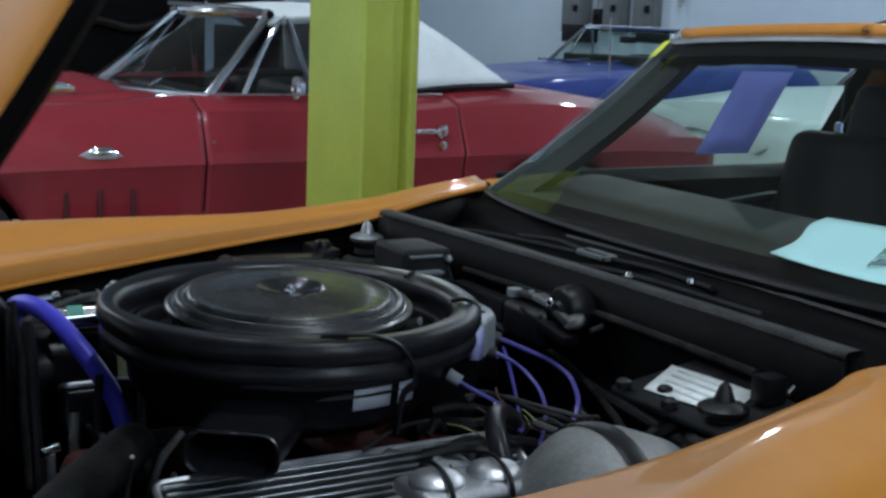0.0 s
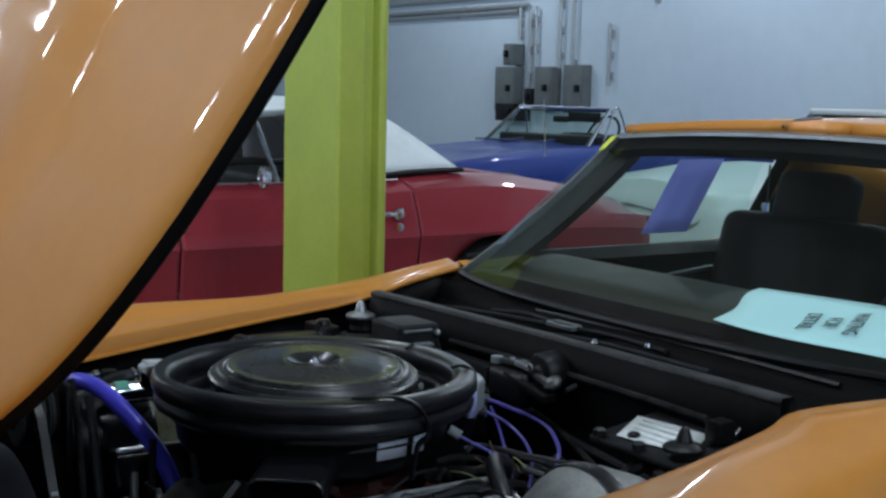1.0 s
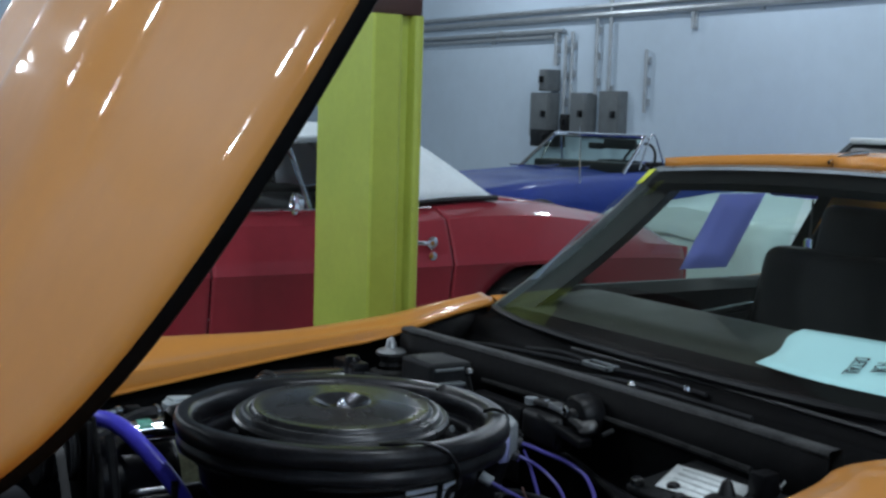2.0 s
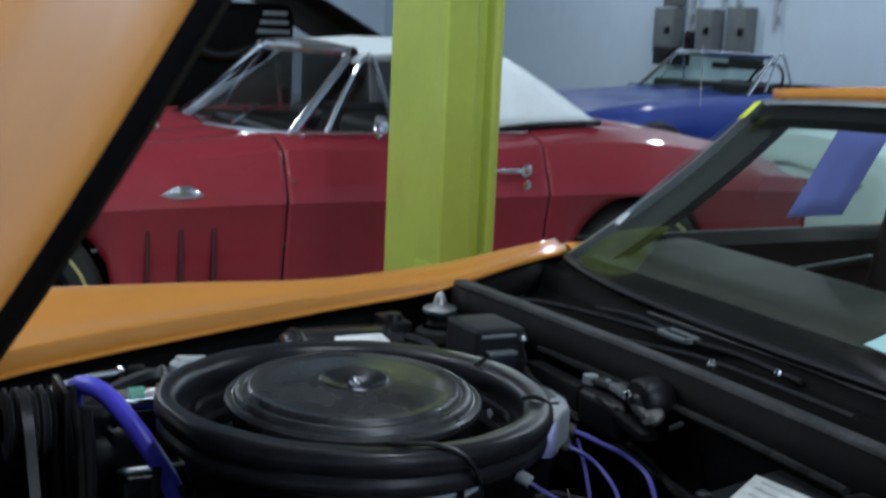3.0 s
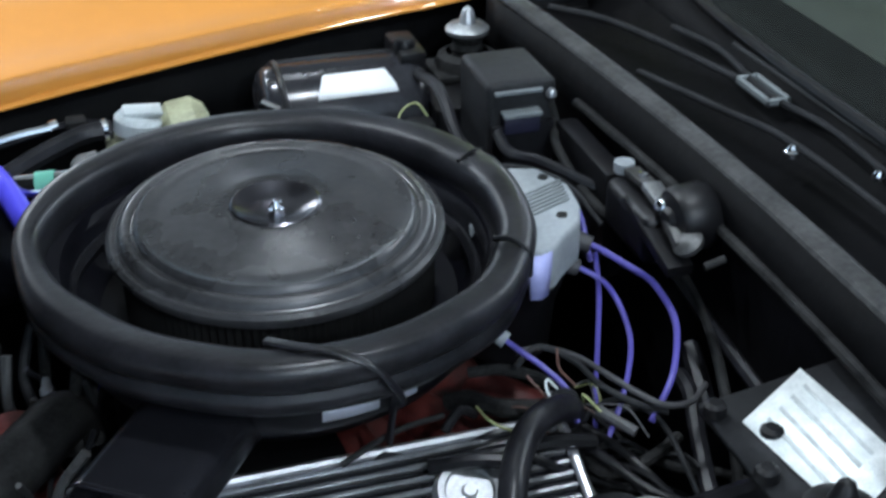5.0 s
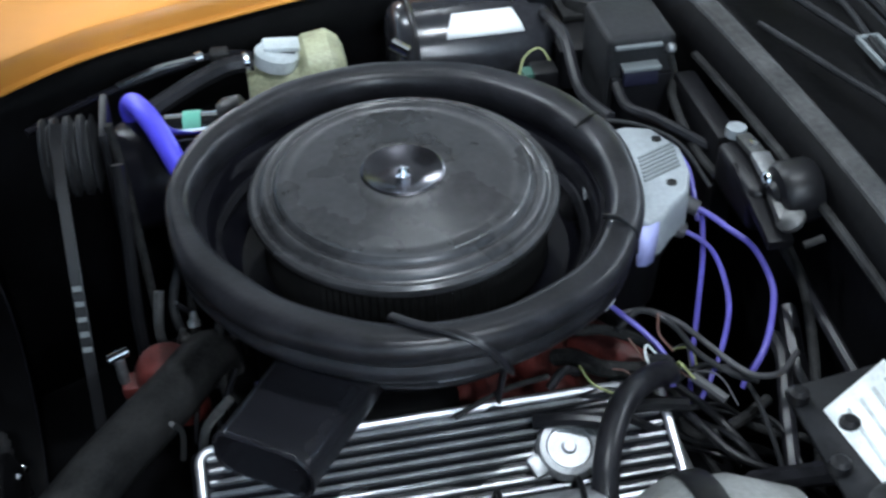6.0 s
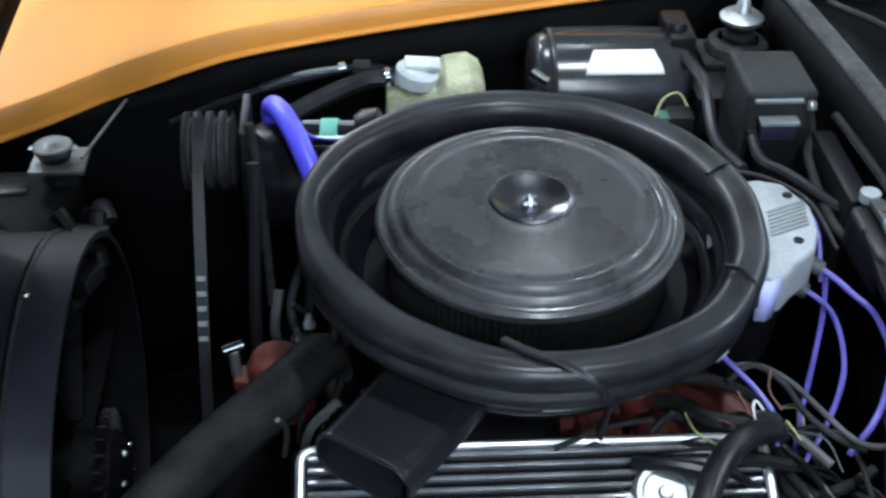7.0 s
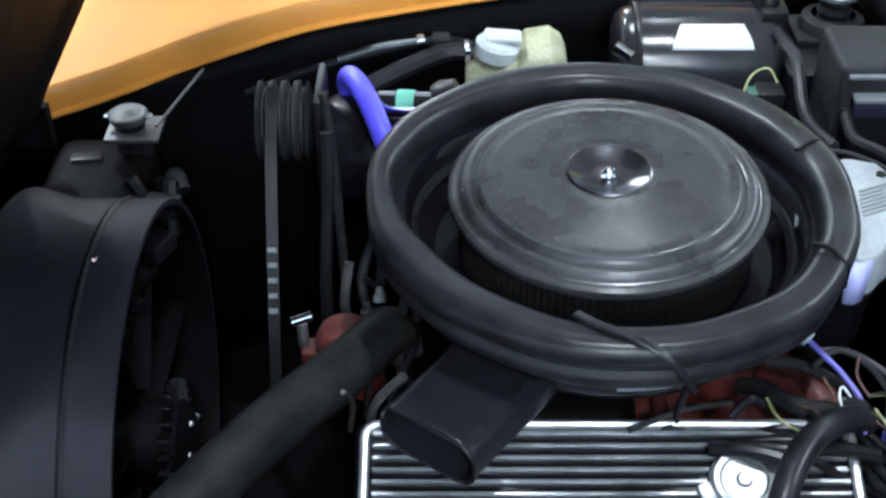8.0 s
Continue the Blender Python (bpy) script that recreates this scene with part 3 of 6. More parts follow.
# windscreen
def screen_point(u, v, off=0.0):
    """u across (-1..1), v from base to header."""
    bx, bz, bw = 0.668 + 0.06 * u ** 4 + off, 0.868 + 0.012 * u * u, 0.668
    tx, tz, tw = 1.115 + 0.01 * u * u + off, 1.219 - 0.024 * u * u, 0.60
    w = bw + (tw - bw) * v
    bow = -0.018 * math.sin(math.pi * v)
    return Vector((bx + (tx - bx) * v - bow, u * w, bz + (tz - bz) * v + bow * 0.3))


US = [-1 + i / 12 for i in range(25)]
VS = [i / 10 for i in range(11)]
screen = part("windscreen", loft([[screen_point(u, v) for u in US] for v in VS]), SCREEN, car, "tinted curved windscreen")
screen.visible_shadow = False
for s in (1, -1):
    part("pillar", loft([[screen_point(s * 0.992, v) + Vector((-0.008, 0, 0.005)), screen_point(s, v) + Vector((-0.005, s * 0.007, 0.005)),
                          screen_point(s, v) + Vector((0.010, s * 0.016, 0.0)), screen_point(s, v) + Vector((0.012, -s * 0.002, -0.008))] for v in VS], close=True, ends=True), PILLAR, screen, "bright metal screen pillar")
    part("pillar_trim", loft([[screen_point(s * 0.99, v) + Vector((0.006, 0, -0.008)), screen_point(s, v) + Vector((0.012, s * 0.012, -0.004)), screen_point(s, v) + Vector((0.055, s * 0.018, -0.02)),
                               screen_point(s * 0.97, v) + Vector((0.075, -s * 0.01, -0.03)), screen_point(s * 0.90, v) + Vector((0.03, 0, -0.02))] for v in VS], close=True, ends=True), BLACK, screen)
hd = [screen_point(u, 1) for u in US]
part("header_trim", loft([[p + Vector((-0.007, 0, -0.004)), p + Vector((-0.006, 0, 0.003)), p + Vector((0.006, 0, 0.008)), p + Vector((0.014, 0, 0.002))] for p in hd], close=True, ends=True), PILLAR, screen, "bright header moulding")
part("header_liner", loft([[p + Vector((-0.03, 0, -0.032)), p + Vector((-0.02, 0, -0.05)), p + Vector((0.10, 0, -0.034)), p + Vector((0.10, 0, 0.0)), p + Vector((0.008, 0, -0.004))] for p in hd], close=True, ends=True), LEATHER, screen)
part("tape", loft([[screen_point(0.99, v) + Vector((-0.016, 0.0, 0.010)), screen_point(0.955, v) + Vector((-0.014, 0, 0.012))] for v in (0.87, 0.92, 0.97)]), YELLOW_TAPE, screen, "yellow masking tape on the pillar", thick=0.001)
part("lower_seal", tube([screen_point(u, 0) + Vector((-0.006, 0, 0.0)) for u in US], 0.008, 8, 1), BLACK, screen)

# roof with lift-out panels
def roof_z(x, y):
    return 1.246 - 0.024 * (y / 0.6) ** 2 + 0.012 * (1 - ((x - 1.5) / 0.4) ** 2) * (1 - 0.5 * abs(y))


def roof_slab(y0, y1, x0, x1, name, lab=""):
    rws = []
    for i in range(9):
        x = x0 + (x1 - x0) * i / 8
        rws.append([(x + 0.012 * (y / 0.6) ** 2 * (1 - i / 8), y, roof_z(x, y)) for y in [y0 + (y1 - y0) * k / 8 for k in range(9)]])
    return part(name, loft(rws), ORANGE, car, lab, thick=0.03)


roof_slab(0.085, 0.60, 1.135, 1.66, "roof_panel")
roof_slab(-0.60, -0.085, 1.135, 1.66, "roof_panel")
roof_slab(-0.078, 0.078, 1.13, 1.70, "roof_bar")
roof_slab(-0.60, 0.60, 1.668, 1.80, "roof_hoop")
part("latch", tube([(1.122, 0.082, 1.236), (1.17, 0.082, 1.25), (1.24, 0.084, 1.256)], 0.004, 8, 4), CHROME, car)
for s in (1, -1):
    # sail panel from roof hoop to rear deck
    part("sail_panel", loft([[(x, s * (y0 + (y1 - y0) * k / 4), zt + (zb - zt) * k / 4 - 0.0) for k in range(5)] for x, y0, zt, y1, zb in
                             ((1.70, 0.56, 1.19, 0.74, 0.905), (1.85, 0.555, 1.175, 0.75, 0.92), (2.1, 0.555, 1.10, 0.755, 0.935), (2.35, 0.56, 1.015, 0.745, 0.935), (2.6, 0.57, 0.945, 0.71, 0.905))]), ORANGE, car, thick=0.03)
    part("quarter_lining", loft([[(x, s * (y0 + (y1 - y0) * k / 3), zt + (zb - zt) * k / 3) for k in range(4)] for x, y0, zt, y1, zb in
                             ((1.665, 0.575, 1.07, 0.70, 0.90), (1.70, 0.57, 1.065, 0.685, 0.88), (1.80, 0.565, 1.04, 0.68, 0.87), (1.98, 0.57, 0.97, 0.68, 0.87))]), LEATHER, car, thick=0.012)
    part("window_post", loft([[(1.668, s * (0.552 + 0.185 * k / 4), 1.198 - 0.295 * k / 4), (1.70, s * (0.566 + 0.185 * k / 4), 1.198 - 0.295 * k / 4), (1.712, s * (0.535 + 0.17 * k / 4), 1.188 - 0.295 * k / 4)] for k in range(5)], close=True, ends=True), LEATHER, car)
    part("side_window", loft([[(x, s * (0.715 - 0.105 * k / 5 - 0.02 * math.sin(math.pi * k / 5) * -1), 0.905 + (zt - 0.905) * k / 5) for k in range(6)]
                              for x, zt in ((0.80, 0.95), (0.95, 1.08), (1.06, 1.16), (1.15, 1.19), (1.45, 1.20), (1.68, 1.19))]), WINDOW, car).visible_shadow = False
part("rear_window", loft([[(x, 0.54 * f, z) for f in (-1, -0.5, 0, 0.5, 1)] for x, z in ((1.80, 1.19), (1.84, 1.1), (1.88, 0.97))]), WINDOW, car).visible_shadow = False

# cabin
DY = [-0.68 + 1.36 * i / 24 for i in range(25)]
part("dashboard", loft([[(x, y, z + 0.02 * math.cos(y * 6) ** 2 * k) for x, z, k in ((0.758, 0.884, 0), (0.88, 0.896, 0), (0.995, 0.908, 0), (1.03, 0.904, 0), (1.05, 0.88, 0), (1.055, 0.84, 0.5), (1.07, 0.66, 0))] for y in DY]), DASH, car, "dull grey-black dash pad under the screen", thick=0.004)
part("demister_strip", loft([[(0.688, y, 0.858), (0.72, y, 0.872), (0.75, y, 0.8815), (0.757, y, 0.8835), (0.757, y, 0.86)] for y in DY]), BAY, car, thick=0.003)
part("cabin_floor", box((0.6, -0.66, 0.22), (2.3, 0.66, 0.26)), CARPET, car)
part("rear_shelf", box((1.75, -0.66, 0.70), (2.3, 0.66, 0.74), 0.01), CARPET, car)
part("rear_bulkhead", box((1.72, -0.66, 0.25), (1.76, 0.66, 0.74), 0.01), CARPET, car)
part("bulkhead_lining", box((2.26, -0.66, 0.25), (2.30, 0.66, 0.95), 0.01), CARPET, car)
for s in (1, -1):
    part("door_lining", loft([[(x, s * 0.731, 0.9025), (x, s * 0.728, 0.912), (x, s * 0.70, 0.914), (x, s * 0.665, 0.89), (x, s * 0.66, 0.6), (x, s * 0.67, 0.26)] for x in (0.78, 1.0, 1.3, 1.72)]), LEATHER, car, thick=0.01)
    part("door_pull", tube([(1.15, s * 0.655, 0.80), (1.25, s * 0.635, 0.825), (1.45, s * 0.635, 0.845), (1.55, s * 0.655, 0.85)], 0.012, 8, 5), CHROME, car)
    OFFSET[0] = at(-0.165, s * 0.05, 0.018)
    seat = part("seat", box((1.12, s * 0.33 - 0.24, 0.34), (1.62, s * 0.33 + 0.24, 0.48), 0.05, 4), LEATHER, car, "black vinyl bucket seat")
    part("backrest", box((-0.07, s * 0.33 - 0.25, 0.0), (0.07, s * 0.33 + 0.25, 0.58), 0.055, 4, at(1.60, 0, 0.42, Matrix.Rotation(radians(14), 4, "Y"))), LEATHER, seat)
    part("headrest", box((-0.05, s * 0.33 - 0.11, 0.0), (0.05, s * 0.33 + 0.11, 0.15), 0.04, 4, at(1.735, 0, 0.95, Matrix.Rotation(radians(14), 4, "Y"))), LEATHER, seat)
    OFFSET[0] = at(-0.05, 0.0, 0.0)
    part("belt", tube([(1.66, s * 0.56, 1.12), (1.62, s * 0.53, 1.0), (1.55, s * 0.50, 0.8), (1.5, s * 0.48, 0.55)], 0.014, 8, 5, squash=0.2), GREY_DARK, seat)
    part("buckle", box((1.60, s * 0.515 - 0.015, 0.97), (1.63, s * 0.515 + 0.015, 1.03), 0.006), CHROME, seat)
OFFSET[0] = Matrix.Identity(4)
wheel_hub = at(1.12, -0.36, 0.84, Matrix.Rotation(radians(-62), 4, "Y"))
steer = part("steering_wheel", lathe([(0.19 + 0.014 * math.cos(a), 0.014 * math.sin(a)) for a in [2 * math.pi * k / 10 for k in range(10)]], 40, wheel_hub, close=True), LEATHER, car)
part("steering_hub", lathe([(0.05, -0.02), (0.05, 0.01), (0, 0.015)], 20, wheel_hub), LEATHER, steer)
part("visor", box((1.122, 0.110, 1.160), (1.132, 0.235, 1.180), 0.003), BLUE_HOSE, car, "blue sun visor edge under the header")

# sheet of paper stuck inside the far window
sheet = thing("window_sheet", 1.24, 0.60, 0.94, "lavender printed sheet taped inside the car's side window", "paper sheet")
part("page", loft([[(1.356 + 0.155 * u - 0.098 * v, 0.628 + 0.025 * v, 1.136 - 0.188 * v) for u in (0, 0.33, 0.66, 1)] for v in (0, 0.25, 0.5, 0.75, 1)]), STICKER, sheet, thick=0.001)

# card on the dash
card = thing("dash_card", 1.0, -0.25, 0.875, "pale blue card reading waiting for detail on the dash", "card")


def card_z(x):
    return 0.8875 + 0.1 * (x - 0.745)


rows = []
for k in range(9):
    f = k / 8
    left = Vector((0.995 - 0.25 * f, 0.004 - 0.128 * f + 0.010 * math.sin(2.2 * math.pi * f)))
    right = Vector((1.075 - 0.32 * f, -0.43 - 0.06 * f))
    rows.append([(p.x, p.y, card_z(p.x) + 0.002 * math.sin(5 * q + 3 * f) + 0.006 * (1 - q) ** 3) for q, p in ((j / 8, left.lerp(right, j / 8)) for j in range(9))])
part("paper", loft(rows), PAPER, card, thick=0.0008)
CA = at(0.868, -0.272, card_z(0.868) + 0.0045, Matrix.Rotation(radians(-5.7), 4, "Y") @ Matrix.Rotation(radians(209), 4, "Z"))


def lettering(name, text, size, m, parent, mat):
    cu = bpy.data.curves.new(name, "FONT")
    cu.body, cu.size, cu.align_x, cu.align_y = text, size, "CENTER", "CENTER"
    cu.extrude = 0.0003
    tmp = bpy.data.objects.new(name, cu)
    scene.collection.objects.link(tmp)
    me = bpy.data.meshes.new_from_object(tmp.evaluated_get(bpy.context.evaluated_depsgraph_get()))
    bpy.data.objects.remove(tmp)
    me.transform(m)
    me.materials.clear()
    me.materials.append(mat)
    ob = new(name, me)
    ob.parent = parent
    ob.matrix_parent_inverse = BASES[parent.name].inverted()
    return ob


for k, word in enumerate(("DETAIL", "FOR", "WAITING")):
    lettering("lettering", word, 0.037, CA @ at(0.0, 0.041 * (k - 1) + 0.010, 0.0), card, INK)

# ---- engine bay ----
for s in (1, -1):
    part("inner_wing", loft([[(x, s * (interp(x, FENDER, 1) + 0.035), interp(x, FENDER, 2) - 0.012), (x, s * (interp(x, FENDER, 1) + 0.03), 0.7), (x, s * (interp(x, FENDER, 1) + 0.0), 0.22)] for x in (-0.85, -0.6, -0.3, 0.0, 0.25, 0.46)]), BAY, car, thick=0.006)
part("radiator_panel", box((-0.86, -0.4, 0.2), (-0.80, 0.4, 0.76), 0.01), BAY, car)
part("crossmember", box((-0.85, -0.36, 0.70), (-0.72, 0.36, 0.765), 0.015), BAY, car)
OFFSET[0] = at(0.0, 0.05, -0.062)
block = part("engine_block", box((-0.22, -0.17, 0.28), (0.30, 0.17, 0.60), 0.03), BAY, car, "dark engine block under an orange-red intake")
part("intake", box((0.05, -0.135, 0.58), (0.24, 0.135, 0.665), 0.025, 3), ENGINE_RED, block)
# Dark block over the intake's front, added for shade under the air cleaner.
part("intake_shade", box((-0.17, -0.16, 0.58), (0.048, 0.12, 0.705), 0.03, 3), BAY, block)
for k in range(5):
    for s in ((1, -1) if k > 1 else (1,)):
        part("runner", tube([(0.04 + (k - 2) * 0.085, s * 0.05, 0.675), (0.06 + (k - 2) * 0.10, s * 0.12, 0.672), (0.06 + (k - 2) * 0.105, s * 0.185, 0.635)], 0.026, 10, 4), ENGINE_RED, block)
part("thermostat_neck", tube([(-0.255, 0.0, 0.60), (-0.262, -0.005, 0.652), (-0.265, -0.025, 0.675)], 0.024, 12, 4), ENGINE_RED, block)

OFFSET[0] = Matrix.Identity(4)

# air cleaner
AC = at(0.011, 0.030, 0.8517, Matrix.Rotation(radians(2.6), 4, "X") @ Matrix.Rotation(radians(-0.8), 4, "Y")) @ Matrix.Translation((0, 0, -0.85))
SC = at(0.011, 0.034, -0.006)
# radius of the seal's outer and inner edge at every thirty degrees
SEAL_OUT = [0.256, 0.258, 0.256, 0.254, 0.254, 0.254, 0.255, 0.260, 0.268, 0.273, 0.271, 0.262]
SEAL_IN = [0.216, 0.212, 0.211, 0.212, 0.212, 0.220, 0.227, 0.213, 0.221, 0.230, 0.228, 0.223]


def round_table(a, table):
    """Smooth periodic lookup in a table of twelve radii."""
    f = (a / (2 * math.pi) * 12) % 12
    i = int(f)
    t = f - i
    p, q, r, w = (table[(i + k) % 12] for k in (-1, 0, 1, 2))
    return 0.5 * (2 * q + (r - p) * t + (2 * p - 5 * q + 4 * r - w) * t * t + (3 * q - p - 3 * r + w) * t ** 3)


def egg(a, r):
    k = min(1.2, max(0.0, (r - 0.2) / 0.049))
    sag = 1 + 0.004 * math.sin(7 * a + 1.0) + 0.003 * math.sin(13 * a)
    return sag * (round_table(a, SEAL_IN) * (1 - k) + round_table(a, SEAL_OUT) * k) / (0.2 + 0.049 * k)


def on_cleaner(r, deg, z):
    """A point on the air cleaner from its radius, angle and height."""
    return SC @ Vector((r * math.cos(radians(deg)), r * math.sin(radians(deg)), z))


cleaner = part("air_cleaner", lathe([(0.10, 0.700), (0.180, 0.712), (0.198, 0.728), (0.2148, 0.752), (0.2208, 0.799), (0.240, 0.806), (0.232, 0.822), (0.214, 0.822), (0.203, 0.79), (0.182, 0.765), (0.10, 0.758)], 96, SC), HOUSING, car, "black round air cleaner under a thick rubber seal")
part("seal_ring", lathe([(0.204, 0.818), (0.199, 0.834), (0.201, 0.846), (0.207, 0.854), (0.216, 0.8575), (0.226, 0.857), (0.237, 0.8585), (0.2455, 0.854), (0.2495, 0.846), (0.2485, 0.836), (0.243, 0.829), (0.237, 0.8265), (0.2375, 0.8235), (0.2425, 0.8195), (0.2435, 0.812), (0.240, 0.805), (0.228, 0.801), (0.212, 0.806)], 120, SC, egg, close=True), RUBBER, cleaner, "thick black rubber sealing ring", sharp=70)
part("seal_lip", lathe([(0.202, 0.788), (0.199, 0.812), (0.194, 0.818), (0.190, 0.810), (0.194, 0.784)], 96, SC, egg, close=True), RUBBER, cleaner)
part("seal_lip", lathe([(0.191, 0.772), (0.186, 0.797), (0.181, 0.801), (0.177, 0.793), (0.181, 0.770)], 96, SC, egg, close=True), RUBBER, cleaner)
bm = bmesh.new()
pleats = 120
ring_in = []
for z in (0.752, 0.838):
    ring_in.append([bm.verts.new(AC @ Vector(((0.153 + 0.004 * (k % 2)) * math.cos(math.pi * k / pleats), (0.153 + 0.004 * (k % 2)) * math.sin(math.pi * k / pleats), z))) for k in range(2 * pleats)])
for k in range(2 * pleats):
    bm.faces.new((ring_in[0][k], ring_in[0][(k + 1) % (2 * pleats)], ring_in[1][(k + 1) % (2 * pleats)], ring_in[1][k]))
part("filter", bm, FILTER, cleaner, "pleated dark filter element", sharp=10)
LID = [(0.150, 0.826), (0.159, 0.829), (0.1615, 0.834), (0.161, 0.839), (0.1575, 0.8425), (0.1545, 0.8425), (0.1525, 0.8415), (0.1505, 0.8425), (0.1485, 0.8475), (0.1455, 0.8505), (0.1415, 0.851), (0.1385, 0.850), (0.137, 0.8485), (0.135, 0.849), (0.133, 0.8535), (0.130, 0.8555), (0.127, 0.855), (0.1245, 0.8535),
       (0.11, 0.8548), (0.09, 0.8572), (0.060, 0.8597), (0.050, 0.862), (0.044, 0.8615), (0.043, 0.860)]
part("lid", lathe([(r * 1.04, z) for r, z in LID], 128, AC), LID_BLACK, cleaner, "satin black lid with stepped rim")
part("lid_cup", lathe([(0.0455, 0.8612), (0.043, 0.8628), (0.038, 0.861), (0.027, 0.8555), (0.014, 0.8525), (0.006, 0.852), (0, 0.852)], 48, AC), CUP, cleaner, "dark polished metal centre cup")
part("wing_nut", lathe([(0.008, 0.852), (0.008, 0.856), (0.005, 0.859), (0.003, 0.864), (0, 0.865)], 12, AC), CHROME, cleaner)
part("wing", box((-0.011, -0.0015, 0.8545), (0.011, 0.0015, 0.860), 0.0014, 1, AC @ Matrix.Rotation(radians(40), 4, "Z")), CHROME, cleaner)
# warning label round the flank of the housing
for a0, a1 in ((-91.5, -77), (-73.5, -66)):
    part("label", loft([[on_cleaner(q, a, z) for q, z in ((0.2160, 0.755), (0.2215, 0.797))] for a in [a0 + (a1 - a0) * k / 6 for k in range(7)]]), LABEL_BLUE, cleaner, "pale label on the housing", thick=0.0006)
# rubber straps round the seal
part("strap", tube([on_cleaner(r, a, z) for r, a, z in ((0.226, -103, 0.856), (0.244, -97, 0.8605), (0.260, -90, 0.861), (0.273, -84, 0.848), (0.275, -80, 0.82), (0.262, -77, 0.795), (0.236, -75.5, 0.775), (0.229, -75.5, 0.75), (0.226, -76, 0.72))], 0.0055, 8, 5, squash=0.5), RUBBER, cleaner)
part("strap", tube([on_cleaner(r, a, z) for r, a, z in ((0.222, -32, 0.858), (0.24, -33, 0.8625), (0.258, -34, 0.854), (0.262, -35, 0.830))], 0.003, 6, 5), BLACK, cleaner)
part("seam", tube([on_cleaner(r, a, z) for r, a, z in ((0.214, 14, 0.857), (0.235, 16, 0.860), (0.255, 18, 0.853))], 0.0025, 6, 4), BLACK, cleaner)
# snorkel
SD = Vector((-0.60, -0.80, -0.03)).normalized()
SS = Vector((SD.y, -SD.x, 0)).normalized()
SU = Vector((0, 0, 1))


def snork(p, w, h, r=0.019):
    """Rounded-rectangle section of the snorkel about p."""
    out = []
    r = min(r, h * 0.8)
    for cx, cz, a0 in ((w - r, h - r, 0), (r - w, h - r, 90), (r - w, r - h, 180), (w - r, r - h, 270)):
        for k in range(7):
            a = radians(a0 + 15 * k)
            out.append(p + SS * (cx + r * math.cos(a)) + SU * (cz + r * math.sin(a)))
    return out


S0 = Vector((-0.105, -0.149, 0.743))
part("snorkel", loft([snork(S0 - SD * 0.07, 0.056, 0.025), snork(S0 + SD * 0.02, 0.055, 0.025), snork(S0 + SD * 0.10, 0.0545, 0.0245), snork(S0 + SD * 0.114, 0.055, 0.025), snork(S0 + SD * 0.119, 0.056, 0.026), snork(S0 + SD * 0.121, 0.054, 0.0245), snork(S0 + SD * 0.119, 0.0515, 0.022), snork(S0 + SD * 0.02, 0.050, 0.020)], close=True), SNORKEL, cleaner, "flat black intake snorkel", sharp=50)

OFFSET[0] = at(0.012, 0.052, -0.041)
# finned valve covers
def valve_cover(side):
    m = at(0.0, side * 0.262, 0.686, Matrix.Rotation(radians(-24 * side), 4, "X"))
    v = part("valve_cover", box((-0.262, -0.066, -0.055), (0.238, 0.066, 0.014), 0.016, 4, m), HOUSING, car, "finned cast aluminium valve cover")
    for k in range(9):
        y = -0.050 + 0.0125 * k
        part("fin", box((-0.244, y - 0.0028, 0.010), (0.226, y + 0.0028, 0.0205), 0.0015, 1, m), FIN, v)
    rim_pts = []
    for cx, cy, a0 in ((0.219, 0.046, 0), (-0.238, 0.046, 90), (-0.238, -0.046, 180), (0.219, -0.046, 270)):
        rim_pts += [m @ Vector((cx + 0.014 * math.cos(radians(a0 + 22.5 * k)), cy + 0.014 * math.sin(radians(a0 + 22.5 * k)), 0.0165)) for k in range(5)]
    part("rim", tube(rim_pts + [rim_pts[0]], 0.0052, 8, 0), ALLOY, v, "bright raised rim")
    return v, m


cover, VM = valve_cover(-1)
valve_cover(1)
OC = VM @ at(0.119, -0.002, 0.020)
cap = part("oil_cap", lathe([(0.034, 0), (0.034, 0.006), (0.030, 0.012), (0.024, 0.013), (0.022, 0.010), (0.008, 0.010), (0.006, 0.014), (0, 0.014)], 32, OC), MID_ALLOY, cover, "bright twist oil cap")
for a in (20, 200):
    part("ear", box((0.030, -0.012, 0.001), (0.046, 0.012, 0.009), 0.004, 2, OC @ Matrix.Rotation(radians(a), 4, "Z")), MID_ALLOY, cover)
for bx in (-0.10, 0.10, -0.2):
    part("bolt", lathe([(0.010, 0), (0.010, 0.008), (0.006, 0.016), (0, 0.017)], 10, VM @ at(bx + 0.01, -0.062, 0.004)), CHROME, cover)
OFFSET[0] = Matrix.Identity(4)
vent = part("vent_hose", tube([(0.262, -0.150, 0.675), (0.250, -0.172, 0.702), (0.222, -0.195, 0.722), (0.190, -0.225, 0.734), (0.163, -0.262, 0.735), (0.142, -0.305, 0.725), (0.130, -0.35, 0.69)], 0.0135, 12, 6), RUBBER, car)
part("clamp", tube([(0.246, -0.166, 0.704), (0.250, -0.160, 0.700)], 0.0155, 14, 0), GREY_DARK, vent)
part("clip_wire", tube([(0.246, -0.150, 0.71), (0.236, -0.147, 0.722), (0.230, -0.158, 0.722), (0.232, -0.168, 0.712)], 0.0013, 6, 4), CAP_WHITE, vent)


